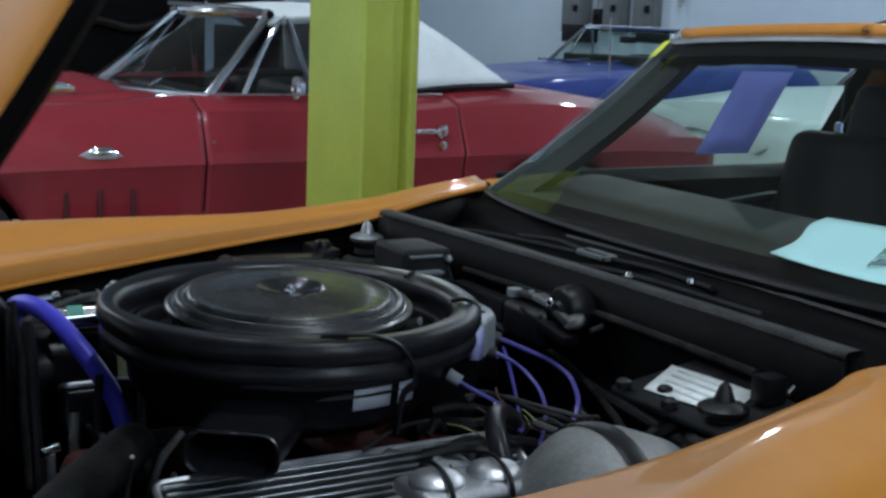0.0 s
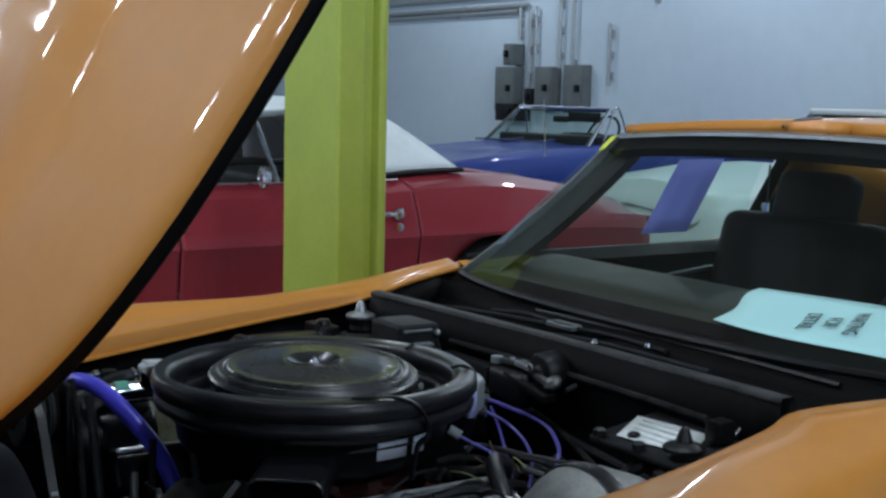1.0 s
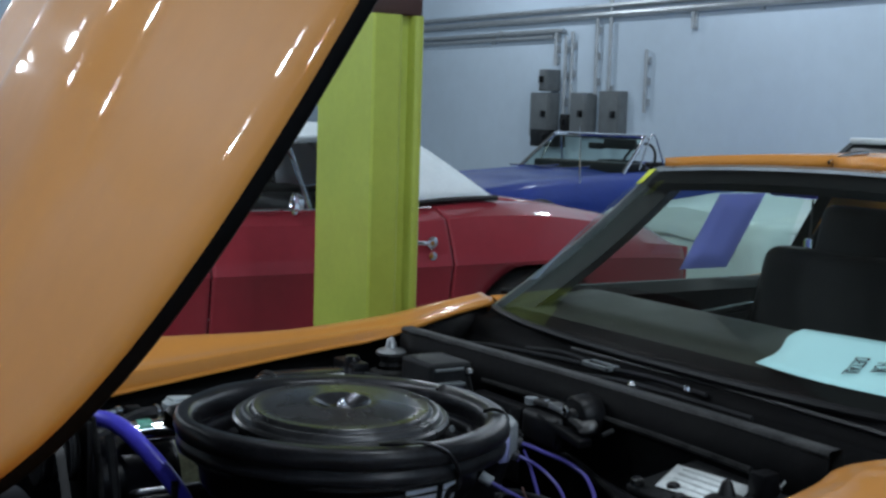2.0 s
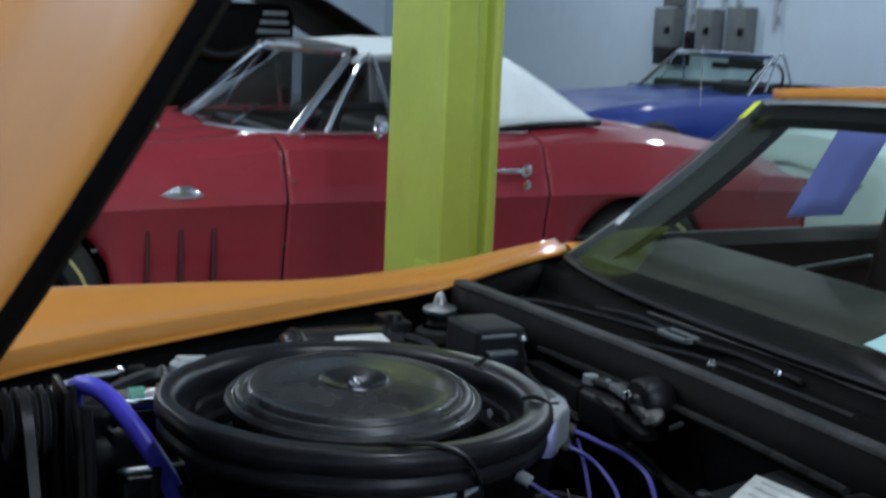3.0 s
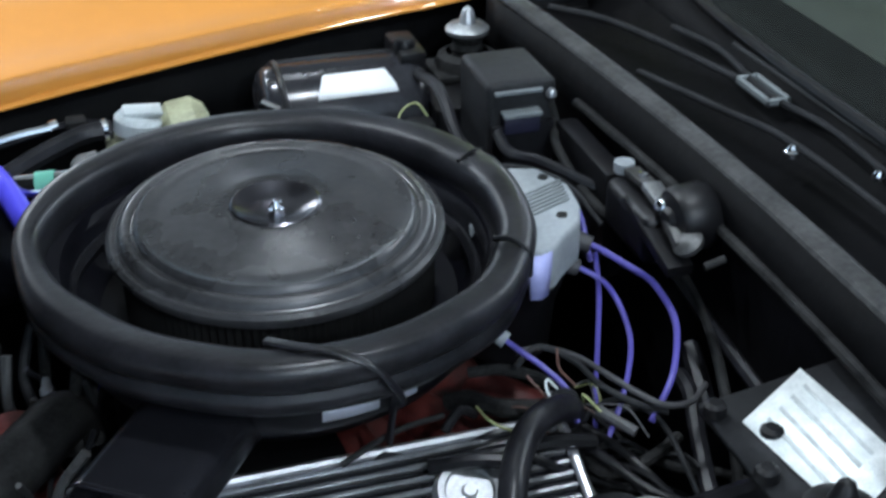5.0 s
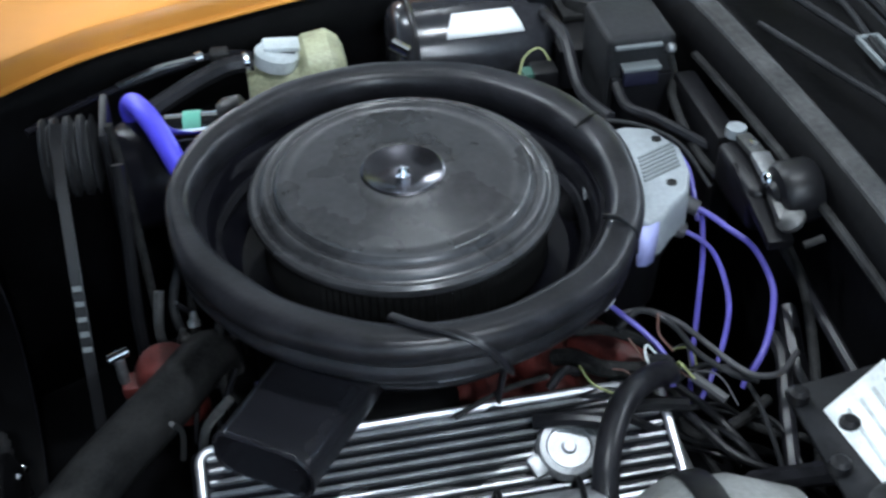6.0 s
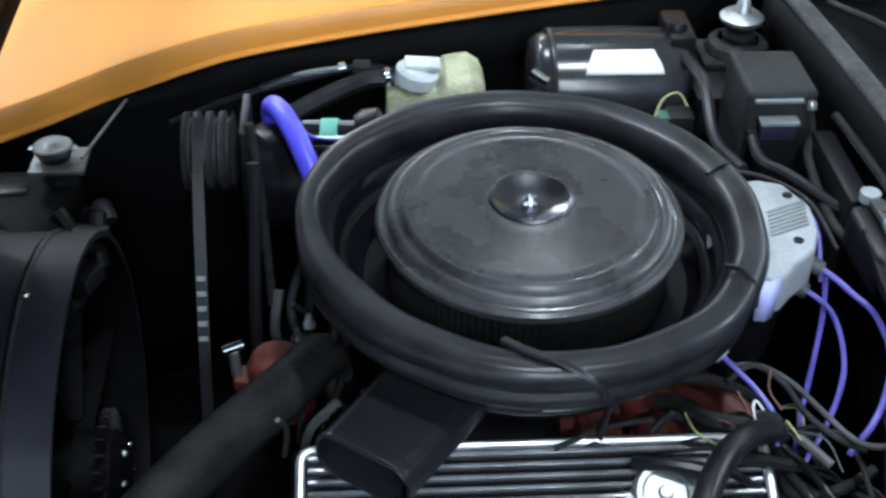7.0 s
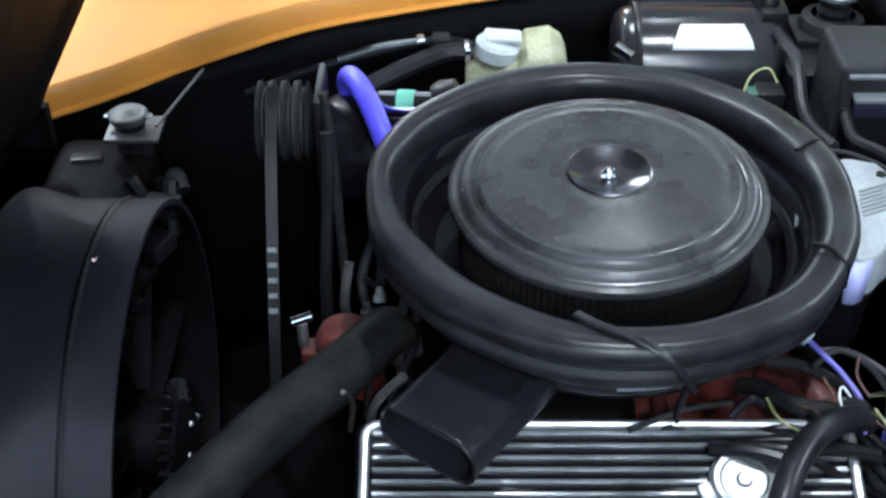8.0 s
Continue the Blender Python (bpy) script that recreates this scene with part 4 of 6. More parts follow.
# distributor with a pale coil cover
dist = part("distributor", lathe([(0.05, 0.64), (0.055, 0.70), (0.066, 0.735), (0.068, 0.765), (0.06, 0.785), (0, 0.785)], 32, at(0.262, 0.045, 0)), BLACK, car, "distributor with a pale grey coil cover")
out = [(0.235, 0.135), (0.300, 0.146), (0.328, 0.136), (0.349, 0.088), (0.344, 0.040), (0.329, 0.004), (0.301, -0.020), (0.284, -0.040), (0.268, -0.046), (0.248, -0.03), (0.215, 0.03)]
part("coil_cover", loft([[(x, y, 0.755) for x, y in out], [(x, y, 0.797) for x, y in out], [(0.275 + (x - 0.275) * 0.97, 0.04 + (y - 0.04) * 0.97, 0.8025) for x, y in out], [(0.275 + (x - 0.275) * 0.93, 0.04 + (y - 0.04) * 0.93, 0.804) for x, y in out]], close=True, ends=True), GREY_PLASTIC, dist, "pale grey coil cover", sharp=50)
for k in range(7):
    part("rib", box((-0.027, -0.0017, 0), (0.027, 0.0017, 0.0025), 0.0008, 1, at(0.317 - 0.0012 * k, 0.085 - 0.0075 * k, 0.8035, Matrix.Rotation(radians(24), 4, "Z"))), STEEL_GREY, dist)
for hx, hy in ((0.326, 0.108), (0.314, 0.020)):
    part("screw", lathe([(0.006, 0), (0.006, 0.0015), (0.003, 0.0008), (0, 0.0008)], 10, at(hx, hy, 0.804)), BLACK, dist)
part("skirt", loft([[(0.250, -0.044, 0.800), (0.266, -0.046, 0.800), (0.280, -0.040, 0.800)], [(0.250, -0.056, 0.786), (0.263, -0.058, 0.786), (0.276, -0.050, 0.786)], [(0.250, -0.060, 0.757), (0.261, -0.062, 0.757), (0.271, -0.056, 0.757)]]), LAVENDER, dist, "lavender plastic tip", thick=0.008)
# ignition leads
LEADS = [[(0.330, 0.040, 0.765), (0.359, 0.018, 0.756), (0.380, -0.005, 0.746), (0.399, -0.032, 0.737), (0.401, -0.081, 0.728), (0.390, -0.117, 0.719), (0.361, -0.166, 0.709), (0.330, -0.19, 0.68)],
         [(0.306, 0.011, 0.755), (0.336, 0.001, 0.742), (0.355, -0.017, 0.730), (0.358, -0.053, 0.718), (0.349, -0.096, 0.705), (0.318, -0.151, 0.692), (0.290, -0.18, 0.66)],
         [(0.359, 0.027, 0.745), (0.348, -0.013, 0.719), (0.324, -0.069, 0.692), (0.301, -0.121, 0.666), (0.286, -0.163, 0.64)],
         [(0.200, -0.090, 0.748), (0.220, -0.107, 0.734), (0.240, -0.129, 0.722), (0.254, -0.158, 0.711), (0.255, -0.182, 0.69)],
         [(0.318, 0.142, 0.775), (0.345, 0.128, 0.782), (0.362, 0.090, 0.770), (0.365, 0.05, 0.72)]]
for i, pts in enumerate(LEADS):
    lead = part("ignition_lead", tube(pts, 0.0030 if i else 0.0036, 8, 6), VIOLET, car, "violet ignition lead")
    if i in (0, 1):
        p, q = Vector(pts[0]), Vector(pts[1])
        part("boot", tube([p - (q - p) * 0.2, p + (q - p) * 0.75], lambda f: 0.0125 - 0.003 * f, 10, 3), BOOT, lead)
    if i == 3:
        p, q = Vector(pts[0]), Vector(pts[1])
        part("boot", tube([p - (q - p) * 0.2, p + (q - p) * 0.5], 0.009, 10, 3), GREY_PLASTIC, lead)


def cable(pts, r, mat=BLACK, name="cable", lab=""):
    return part(name, tube(pts, r, 8, 6), mat, car, lab)


cable([(0.396, 0.268, 0.822), (0.404, 0.262, 0.79), (0.389, 0.223, 0.783), (0.387, 0.133, 0.766), (0.407, 0.072, 0.749), (0.441, 0.023, 0.731), (0.452, -0.032, 0.714), (0.436, -0.117, 0.697), (0.396, -0.233, 0.68), (0.38, -0.3, 0.62)], 0.0058, DUSTY, "heater_hose")
cable([(0.215, -0.11, 0.715), (0.248, -0.09, 0.72), (0.276, -0.116, 0.715), (0.289, -0.157, 0.71), (0.315, -0.19, 0.705), (0.345, -0.192, 0.69)], 0.0035, GREY_DARK)
cable([(0.225, -0.085, 0.715), (0.257, -0.084, 0.713), (0.284, -0.110, 0.713), (0.302, -0.142, 0.71), (0.322, -0.187, 0.71), (0.342, -0.200, 0.705), (0.37, -0.195, 0.70), (0.41, -0.15, 0.68)], 0.0034, BOOT)
cable([(0.262, -0.135, 0.66), (0.268, -0.165, 0.655), (0.266, -0.205, 0.65), (0.291, -0.216, 0.648), (0.33, -0.205, 0.65), (0.37, -0.175, 0.64)], 0.0065, DUSTY)
cable([(0.405, -0.10, 0.66), (0.402, -0.136, 0.66), (0.382, -0.20, 0.645), (0.362, -0.27, 0.63), (0.35, -0.33, 0.60)], 0.009, RUBBER)
cable([(0.15, -0.10, 0.68), (0.165, -0.120, 0.695), (0.185, -0.143, 0.697), (0.215, -0.155, 0.697), (0.246, -0.158, 0.695)], 0.0095, DUSTY)
cable([(0.175, -0.085, 0.70), (0.205, -0.097, 0.706), (0.235, -0.118, 0.705), (0.252, -0.142, 0.70)], 0.006, DUSTY)
cable([(0.225, -0.12, 0.71), (0.235, -0.15, 0.70), (0.225, -0.19, 0.71)], 0.0013, COPPER, "thin_wire")
cable([(0.275, -0.19, 0.705), (0.262, -0.175, 0.718), (0.268, -0.165, 0.70)], 0.0013, YELLOW_WIRE, "thin_wire")
cable([(0.165, -0.14, 0.70), (0.17, -0.175, 0.705), (0.20, -0.185, 0.69)], 0.0014, YELLOW_WIRE, "thin_wire")
cable([(0.26, -0.11, 0.73), (0.255, -0.13, 0.72), (0.265, -0.15, 0.71)], 0.0013, COPPER, "thin_wire")
cable([(0.276, -0.180, 0.70), (0.290, -0.196, 0.695), (0.303, -0.212, 0.69)], 0.0055, BOOT, "plug_end")
cable([(0.33, 0.30, 0.80), (0.325, 0.22, 0.785), (0.35, 0.17, 0.79), (0.42, 0.12, 0.76)], 0.007, RUBBER)
cable([(0.28, 0.45, 0.80), (0.29, 0.38, 0.80), (0.285, 0.28, 0.775), (0.30, 0.2, 0.78)], 0.008, RUBBER)
cable([(0.28, 0.20, 0.78), (0.32, 0.165, 0.79), (0.36, 0.12, 0.785), (0.38, 0.06, 0.76)], 0.003, GREY_DARK, "thin_wire")
cable([(0.455, 0.24, 0.73), (0.455, 0.1, 0.72), (0.45, -0.1, 0.70), (0.45, -0.3, 0.68)], 0.008, RUBBER)
cable([(0.44, -0.06, 0.66), (0.42, -0.16, 0.64), (0.43, -0.26, 0.66), (0.40, -0.33, 0.68)], 0.012, RUBBER)
# loose loom in the well beside the cover
rng = random.Random(7)
for k in range(16):
    a = Vector((rng.uniform(0.16, 0.30), rng.uniform(-0.20, -0.10), rng.uniform(0.60, 0.67)))
    b = Vector((rng.uniform(0.30, 0.44), rng.uniform(-0.34, -0.10), rng.uniform(0.56, 0.65)))
    mid = (a + b) / 2 + Vector((rng.uniform(-0.03, 0.03), rng.uniform(-0.04, 0.04), rng.uniform(0.0, 0.05)))
    q1 = a.lerp(mid, 0.5) + Vector((0, rng.uniform(-0.02, 0.02), rng.uniform(0, 0.025)))
    cable([a, q1, mid, b.lerp(mid, 0.4) + Vector((0, 0, 0.01)), b], rng.choice((0.002, 0.003, 0.004, 0.005)), rng.choice((DUSTY, GREY_DARK, BLACK, BLACK)), "loom_wire")
for k in range(7):
    a = Vector((rng.uniform(0.17, 0.30), rng.uniform(-0.19, -0.11), rng.uniform(0.68, 0.71)))
    b = a + Vector((rng.uniform(0.01, 0.05), rng.uniform(-0.06, -0.01), rng.uniform(-0.03, 0.0)))
    cable([a, a.lerp(b, 0.5) + Vector((rng.uniform(-0.012, 0.012), rng.uniform(-0.01, 0.01), 0.012)), b], 0.0010, rng.choice((COPPER, YELLOW_WIRE, BOOT, BOOT)), "thin_wire")
# small fittings at the front of the engine
for k in range(10):
    a = Vector((rng.uniform(-0.27, -0.17), rng.uniform(-0.12, 0.10), rng.uniform(0.58, 0.64)))
    b = a + Vector((rng.uniform(-0.03, 0.04), rng.uniform(-0.05, 0.06), rng.uniform(0.04, 0.10)))
    cable([a, a.lerp(b, 0.5) + Vector((rng.uniform(-0.02, 0.02), rng.uniform(-0.02, 0.02), 0.0)), b], rng.choice((0.003, 0.0045, 0.006)), rng.choice((DUSTY, ALLOY_DARK, RUBBER, GREY_DARK)), "small_pipe")
for k in range(6):
    part("fitting", lathe([(0.008, 0), (0.008, 0.007), (0.005, 0.010), (0.004, 0.018), (0, 0.019)], 8, at(rng.uniform(-0.26, -0.17), rng.uniform(-0.10, 0.10), rng.uniform(0.62, 0.66), Matrix.Rotation(rng.uniform(-0.6, 0.6), 4, "X"))), rng.choice((MID_ALLOY, ALLOY_DARK)), car)

# wiper motor on the firewall
OFFSET[0] = at(-0.014, -0.018, 0.014)
motor = part("wiper_motor", lathe([(0.0, 0), (0.032, 0.003), (0.036, 0.010), (0.036, 0.040), (0.032, 0.046), (0.016, 0.048), (0.012, 0.054), (0, 0.055)], 28, at(0.475, -0.018, 0.800, Matrix.Rotation(radians(-95), 4, "Y"))), BLACK, car, "dark wiper motor with an alloy gear plate")


def strap_plate(p, q, w, t, mat_used, parent):
    """A flat bevelled plate from p to q."""
    p, q = Vector(p), Vector(q)
    d = q - p
    m = Matrix.Translation((p + q) / 2) @ d.to_track_quat("X", "Z").to_matrix().to_4x4()
    return part("gear_plate", box((-d.length / 2 - 0.003, -w / 2, -t / 2), (d.length / 2 + 0.003, w / 2, t / 2), min(t, w) * 0.25, 2, m), mat_used, parent)


strap_plate((0.434, 0.092, 0.800), (0.436, 0.045, 0.802), 0.018, 0.009, ALLOY_DARK, motor)
strap_plate((0.436, 0.048, 0.803), (0.434, -0.012, 0.798), 0.022, 0.010, MID_ALLOY, motor)
strap_plate((0.434, -0.010, 0.797), (0.430, -0.050, 0.786), 0.026, 0.012, ALLOY_DARK, motor)
part("gear_cover", lathe([(0.016, 0), (0.017, 0.006), (0.012, 0.011), (0.006, 0.014), (0, 0.014)], 20, at(0.434, -0.052, 0.784, Matrix.Rotation(radians(-35), 4, "Y"))), ALLOY_DARK, motor, "round alloy gear cover")
strap_plate((0.424, 0.060, 0.782), (0.420, -0.060, 0.762), 0.030, 0.014, BLACK, motor)
part("terminal", box((0.432, -0.048, 0.794), (0.448, -0.028, 0.806), 0.003), LAVENDER, motor)
part("bolt", lathe([(0.009, 0), (0.009, 0.006), (0.004, 0.012), (0, 0.013)], 10, at(0.430, 0.004, 0.801, Matrix.Rotation(radians(-40), 4, "Y"))), CHROME, motor)
part("stud", tube([(0.430, -0.092, 0.782), (0.452, -0.092, 0.788)], 0.0042, 8, 0), DUSTY, motor)
for dy, dz in ((0.066, 0.806), (-0.032, 0.797)):
    part("screw", lathe([(0.006, 0), (0.006, 0.005), (0, 0.006)], 8, at(0.435, dy, dz)), CHROME, motor)
part("knob", lathe([(0.012, 0), (0.012, 0.012), (0, 0.014)], 12, at(0.432, 0.110, 0.792)), GREY_PLASTIC, motor)
part("gear_case", box((0.408, 0.0, 0.730), (0.445, 0.11, 0.790), 0.014, 3), BLACK, motor)
OFFSET[0] = Matrix.Identity(4)
# heater box and its shield
heater = part("heater_box", box((0.314, 0.264, 0.70), (0.404, 0.376, 0.852), 0.010, 3), GREY_DARK, car, "dark grey heater box on the firewall")
part("rim", box((0.322, 0.258, 0.838), (0.384, 0.268, 0.843), 0.002), STEEL_GREY, heater)
# Black sheet added over the front so it stays shaded below the top.
part("front_shade", box((0.318, 0.256, 0.70), (0.400, 0.2635, 0.800), 0.003), BLACK, heater)
part("ledge", box((0.330, 0.246, 0.812), (0.380, 0.266, 0.818), 0.002), STEEL_GREY, heater)
part("connector", box((0.332, 0.249, 0.790), (0.378, 0.266, 0.812), 0.003), DARK_VIOLET, heater)
part("bolt", lathe([(0.007, 0), (0.007, 0.005), (0.004, 0.009), (0, 0.010)], 10, at(0.394, 0.258, 0.832)), MID_ALLOY, heater)
part("shield", box((0.40, 0.10, 0.66), (0.43, 0.26, 0.80), 0.008), BLACK, heater)
# blower case with a white label


def blower_z(y, k=1.0):
    return 0.735 + 0.075 * k * math.sqrt(max(0.0, 1 - ((y - 0.495) / (0.080 * k)) ** 2))


blower = part("blower_case", loft([[(x, 0.495 + 0.080 * k * math.cos(a), 0.735 + 0.075 * k * math.sin(a)) for a in [radians(-40 + 13 * q) for q in range(21)]]
                                   for x, k in ((0.072, 0.72), (0.076, 0.88), (0.084, 0.97), (0.10, 1.0), (0.18, 1.0), (0.275, 1.0), (0.288, 0.95), (0.296, 0.82))], ends=True), SATIN, car, "black blower case with a white label")
part("collar", tube([(0.098, 0.495 + 0.081 * math.cos(a), 0.735 + 0.076 * math.sin(a)) for a in [radians(-20 + 20 * q) for q in range(12)]], 0.0045, 8, 2), BLACK, blower)
part("rib", tube([(0.10, 0.535, 0.800), (0.2, 0.535, 0.801), (0.29, 0.535, 0.798)], 0.005, 8, 5), BLACK, blower)

part("label", loft([[(x0 + (x1 - x0) * q, y, blower_z(y) + 0.0012) for q in (0, 0.5, 1)] for y, x0, x1 in ((0.4335, 0.141, 0.250), (0.440, 0.143, 0.248), (0.448, 0.147, 0.245), (0.456, 0.150, 0.241), (0.465, 0.154, 0.238))]), LABEL, blower, "white paper label", thick=0.0006)
part("knob", lathe([(0.016, 0), (0.016, 0.02), (0.012, 0.026), (0, 0.027)], 16, at(0.275, 0.50, 0.805)), BLACK, blower)
part("clip", box((0.262, 0.47, 0.78), (0.30, 0.56, 0.82), 0.008), BLACK, blower)
part("stud", tube([(0.065, 0.43, 0.79), (0.085, 0.415, 0.782)], 0.009, 10, 0), CHROME, blower)
plug = part("connector", box((0.235, 0.325, 0.745), (0.27, 0.36, 0.780), 0.006), BLACK, car)
part("tip", box((0.222, 0.328, 0.755), (0.238, 0.352, 0.778), 0.004), PLUG_GREEN, plug, "dark green plug end")
cable([(0.215, 0.335, 0.765), (0.23, 0.355, 0.79), (0.25, 0.355, 0.80), (0.262, 0.345, 0.785)], 0.0014, YELLOW_WIRE, "thin_wire")
part("shelf_panel", box((0.05, 0.28, 0.64), (0.30, 0.44, 0.70), 0.02), BAY, car)


# hood latch pins
def latch(x, y, z, mats):
    b = part("latch", box((x - 0.055, y - 0.04, z - 0.075), (x + 0.055, y + 0.04, z - 0.06), 0.006), DUSTY, car, "hood latch pin on a bracket")
    part("spring", lathe([(0.020, -0.06), (0.024, -0.05), (0.020, -0.042), (0.024, -0.034), (0.020, -0.026), (0.024, -0.018), (0.018, -0.01)], 20, at(x, y, z)), mats[1], b)
    part("pin", lathe([(0.030, -0.012), (0.031, -0.006), (0.026, -0.002), (0.013, 0.002), (0.007, 0.02), (0, 0.026)], 24, at(x, y, z)), mats[0], b)
    part("cup", lathe([(0.045, -0.06), (0.042, -0.045), (0.03, -0.04)], 24, at(x, y, z)), DUSTY, b)
    for a in range(3):
        part("bolt", lathe([(0.009, 0), (0.009, 0.007), (0, 0.008)], 8, at(x + 0.04 * math.cos(a * 2.1 + 0.5), y + 0.03 * math.sin(a * 2.1 + 0.5), z - 0.06)), GREY_DARK, b)


latch(0.371, 0.515, 0.836, (MID_ALLOY, DUSTY))
latch(0.352, -0.462, 0.80, (BLACK, BLACK))
part("latch_plate", box((0.29, 0.40, 0.70), (0.43, 0.56, 0.765), 0.01), BLACK, car)

# wiring panel with a foil plate, brake servo and master cylinder
OFFSET[0] = at(0.012, 0.025, 0.002)
panel = part("wiring_panel", loft([[(0.31, y, 0.772), (0.36, y, 0.779), (0.455, y, 0.794), (0.46, y, 0.74)] for y in (-0.53, -0.46, -0.38, -0.312)]), GREY_DARK, car, "black panel with a foil plate", thick=0.01)
part("plate", loft([[(0.330, -0.352, 0.7785), (0.408, -0.312, 0.7905)], [(0.338, -0.42, 0.7795), (0.414, -0.38, 0.7920)], [(0.348, -0.492, 0.7805), (0.420, -0.455, 0.7920)]]), FOIL, panel, "creased foil data plate", thick=0.001)
for k in range(4):
    bmk = loft([[(0.348 + 0.016 * k, -0.360 + 0.008 * k, 0.7822 + 0.0025 * k), (0.352 + 0.016 * k, -0.358 + 0.008 * k, 0.7830 + 0.0025 * k)], [(0.352 + 0.016 * k, -0.460 + 0.008 * k, 0.7822 + 0.0025 * k), (0.356 + 0.016 * k, -0.458 + 0.008 * k, 0.7830 + 0.0025 * k)]])
    part("print_line", bmk, PRINT, panel, thick=0.0006)
part("terminal", box((0.39, -0.505, 0.79), (0.425, -0.475, 0.825), 0.006), BLACK, panel)
part("terminal", tube([(0.43, -0.50, 0.80), (0.46, -0.50, 0.825)], 0.004, 8, 0), CHROME, panel)
for k in range(4):
    part("terminal", lathe([(0.011, 0), (0.010, 0.009), (0.006, 0.012), (0, 0.012)], 10, at(0.315 + 0.03 * (k % 2), -0.33 - 0.045 * k, 0.775)), BLACK, panel)
OFFSET[0] = at(-0.052, -0.048, 0.022)
SERVO = material("dull_zinc", (0.24, 0.245, 0.24), 0.55, metal=0.35, vary=0.25, scale=20, bump=0.15)
servo = part("brake_servo", lathe([(0.0, 0), (0.05, 0.002), (0.09, 0.02), (0.112, 0.05), (0.118, 0.062), (0.118, 0.078), (0.112, 0.085), (0.112, 0.10), (0.09, 0.145), (0.05, 0.16), (0, 0.162)], 40, at(0.165, -0.375, 0.635, ALONG_X @ Matrix.Diagonal((1, 1, 1.32, 1)))), SERVO, car, "dull grey brake servo drum")
part("band", lathe([(0.1195, 0.060), (0.121, 0.064), (0.121, 0.078), (0.1195, 0.082)], 40, at(0.165, -0.375, 0.635, ALONG_X @ Matrix.Diagonal((1, 1, 1.32, 1)))), BLACK, servo)
OFFSET[0] = at(-0.01, 0.0, -0.012)
master = part("master_cylinder", box((0.0, -0.385, 0.63), (0.165, -0.315, 0.70), 0.015, 3), ALLOY_DARK, car, "master cylinder with a wired alloy lid")
part("lid", box((0.005, -0.39, 0.70), (0.16, -0.305, 0.722), 0.012, 3), ALLOY, master)
for cx in (0.042, 0.12):
    part("dome", lathe([(0.033, 0), (0.033, 0.006), (0.027, 0.012), (0.014, 0.016), (0, 0.017)], 24, at(cx, -0.348, 0.72)), ALLOY, master)
    part("bail", tube([(cx, -0.395, 0.69), (cx - 0.004, -0.388, 0.73), (cx, -0.348, 0.742), (cx + 0.004, -0.306, 0.73), (cx, -0.30, 0.69)], 0.003, 6, 5), BLACK, master)
OFFSET[0] = Matrix.Identity(4)
cable([(0.24, -0.14, 0.70), (0.245, -0.20, 0.66), (0.26, -0.26, 0.62)], 0.006, ALLOY_DARK)
cable([(0.46, -0.40, 0.74), (0.38, -0.38, 0.75), (0.34, -0.36, 0.73), (0.30, -0.30, 0.66)], 0.012, RUBBER)

# blue coolant hose, compressor, belts, shroud
OFFSET[0] = at(-0.008, 0.056, -0.005)
part("coolant_hose", tube([(-0.275, 0.335, 0.735), (-0.279, 0.318, 0.775), (-0.271, 0.293, 0.797), (-0.248, 0.24, 0.795), (-0.218, 0.17, 0.758), (-0.188, 0.10, 0.70), (-0.17, 0.06, 0.62)], 0.0140, 16, 7), BLUE_HOSE, car, "thick blue rubber hose")
comp = part("compressor", lathe([(0.0, 0), (0.066, 0.002), (0.072, 0.012), (0.072, 0.15), (0.066, 0.16), (0, 0.162)], 32, at(-0.305, 0.295, 0.69, ALONG_X)), HOUSING, car, "black compressor with a ribbed pulley")
part("sleeve", tube([(-0.235, 0.26, 0.775), (-0.135, 0.25, 0.778)], 0.019, 14, 0), CHROME, comp)
part("sticker", tube([(-0.212, 0.2588, 0.777), (-0.190, 0.2566, 0.7775)], 0.0196, 14, 0, False), GREEN, comp, "green sticker")
part("cap", lathe([(0.03, 0), (0.034, 0.01), (0.03, 0.03), (0, 0.032)], 20, at(-0.16, 0.235, 0.785, Matrix.Rotation(radians(70), 4, "Y"))), BLACK, comp)
pul = [(0.03, 0)]
for k in range(4):
    pul += [(0.062, 0.004 + 0.020 * k), (0.064, 0.008 + 0.020 * k), (0.052, 0.013 + 0.020 * k), (0.052, 0.016 + 0.020 * k), (0.063, 0.0205 + 0.020 * k)]
pulley = part("pulley", lathe(pul + [(0.03, 0.09), (0, 0.09)], 40, at(-0.388, 0.244, 0.763, ALONG_X @ Matrix.Scale(0.80, 4))), GREY_DARK, comp, "grooved black pulley")
part("bracket", box((-0.312, 0.20, 0.60), (-0.302, 0.30, 0.815), 0.004), BLACK, comp)
part("dipstick", tube([(-0.30, 0.215, 0.82), (-0.292, 0.205, 0.74), (-0.285, 0.19, 0.55)], 0.006, 8, 4), DUSTY, comp)


def belt(pts, w, name="drive_belt"):
    bm = bmesh.new()
    rws = []
    for p in [Vector(q) for q in pts]:
        rws.append([p + Vector((-w, 0, -0.003)), p + Vector((-w, 0, 0.003)), p + Vector((w, 0, 0.003)), p + Vector((w, 0, -0.003))])
    add_loft(bm, rws, True)
    return part(name, bm, BLACK, car)


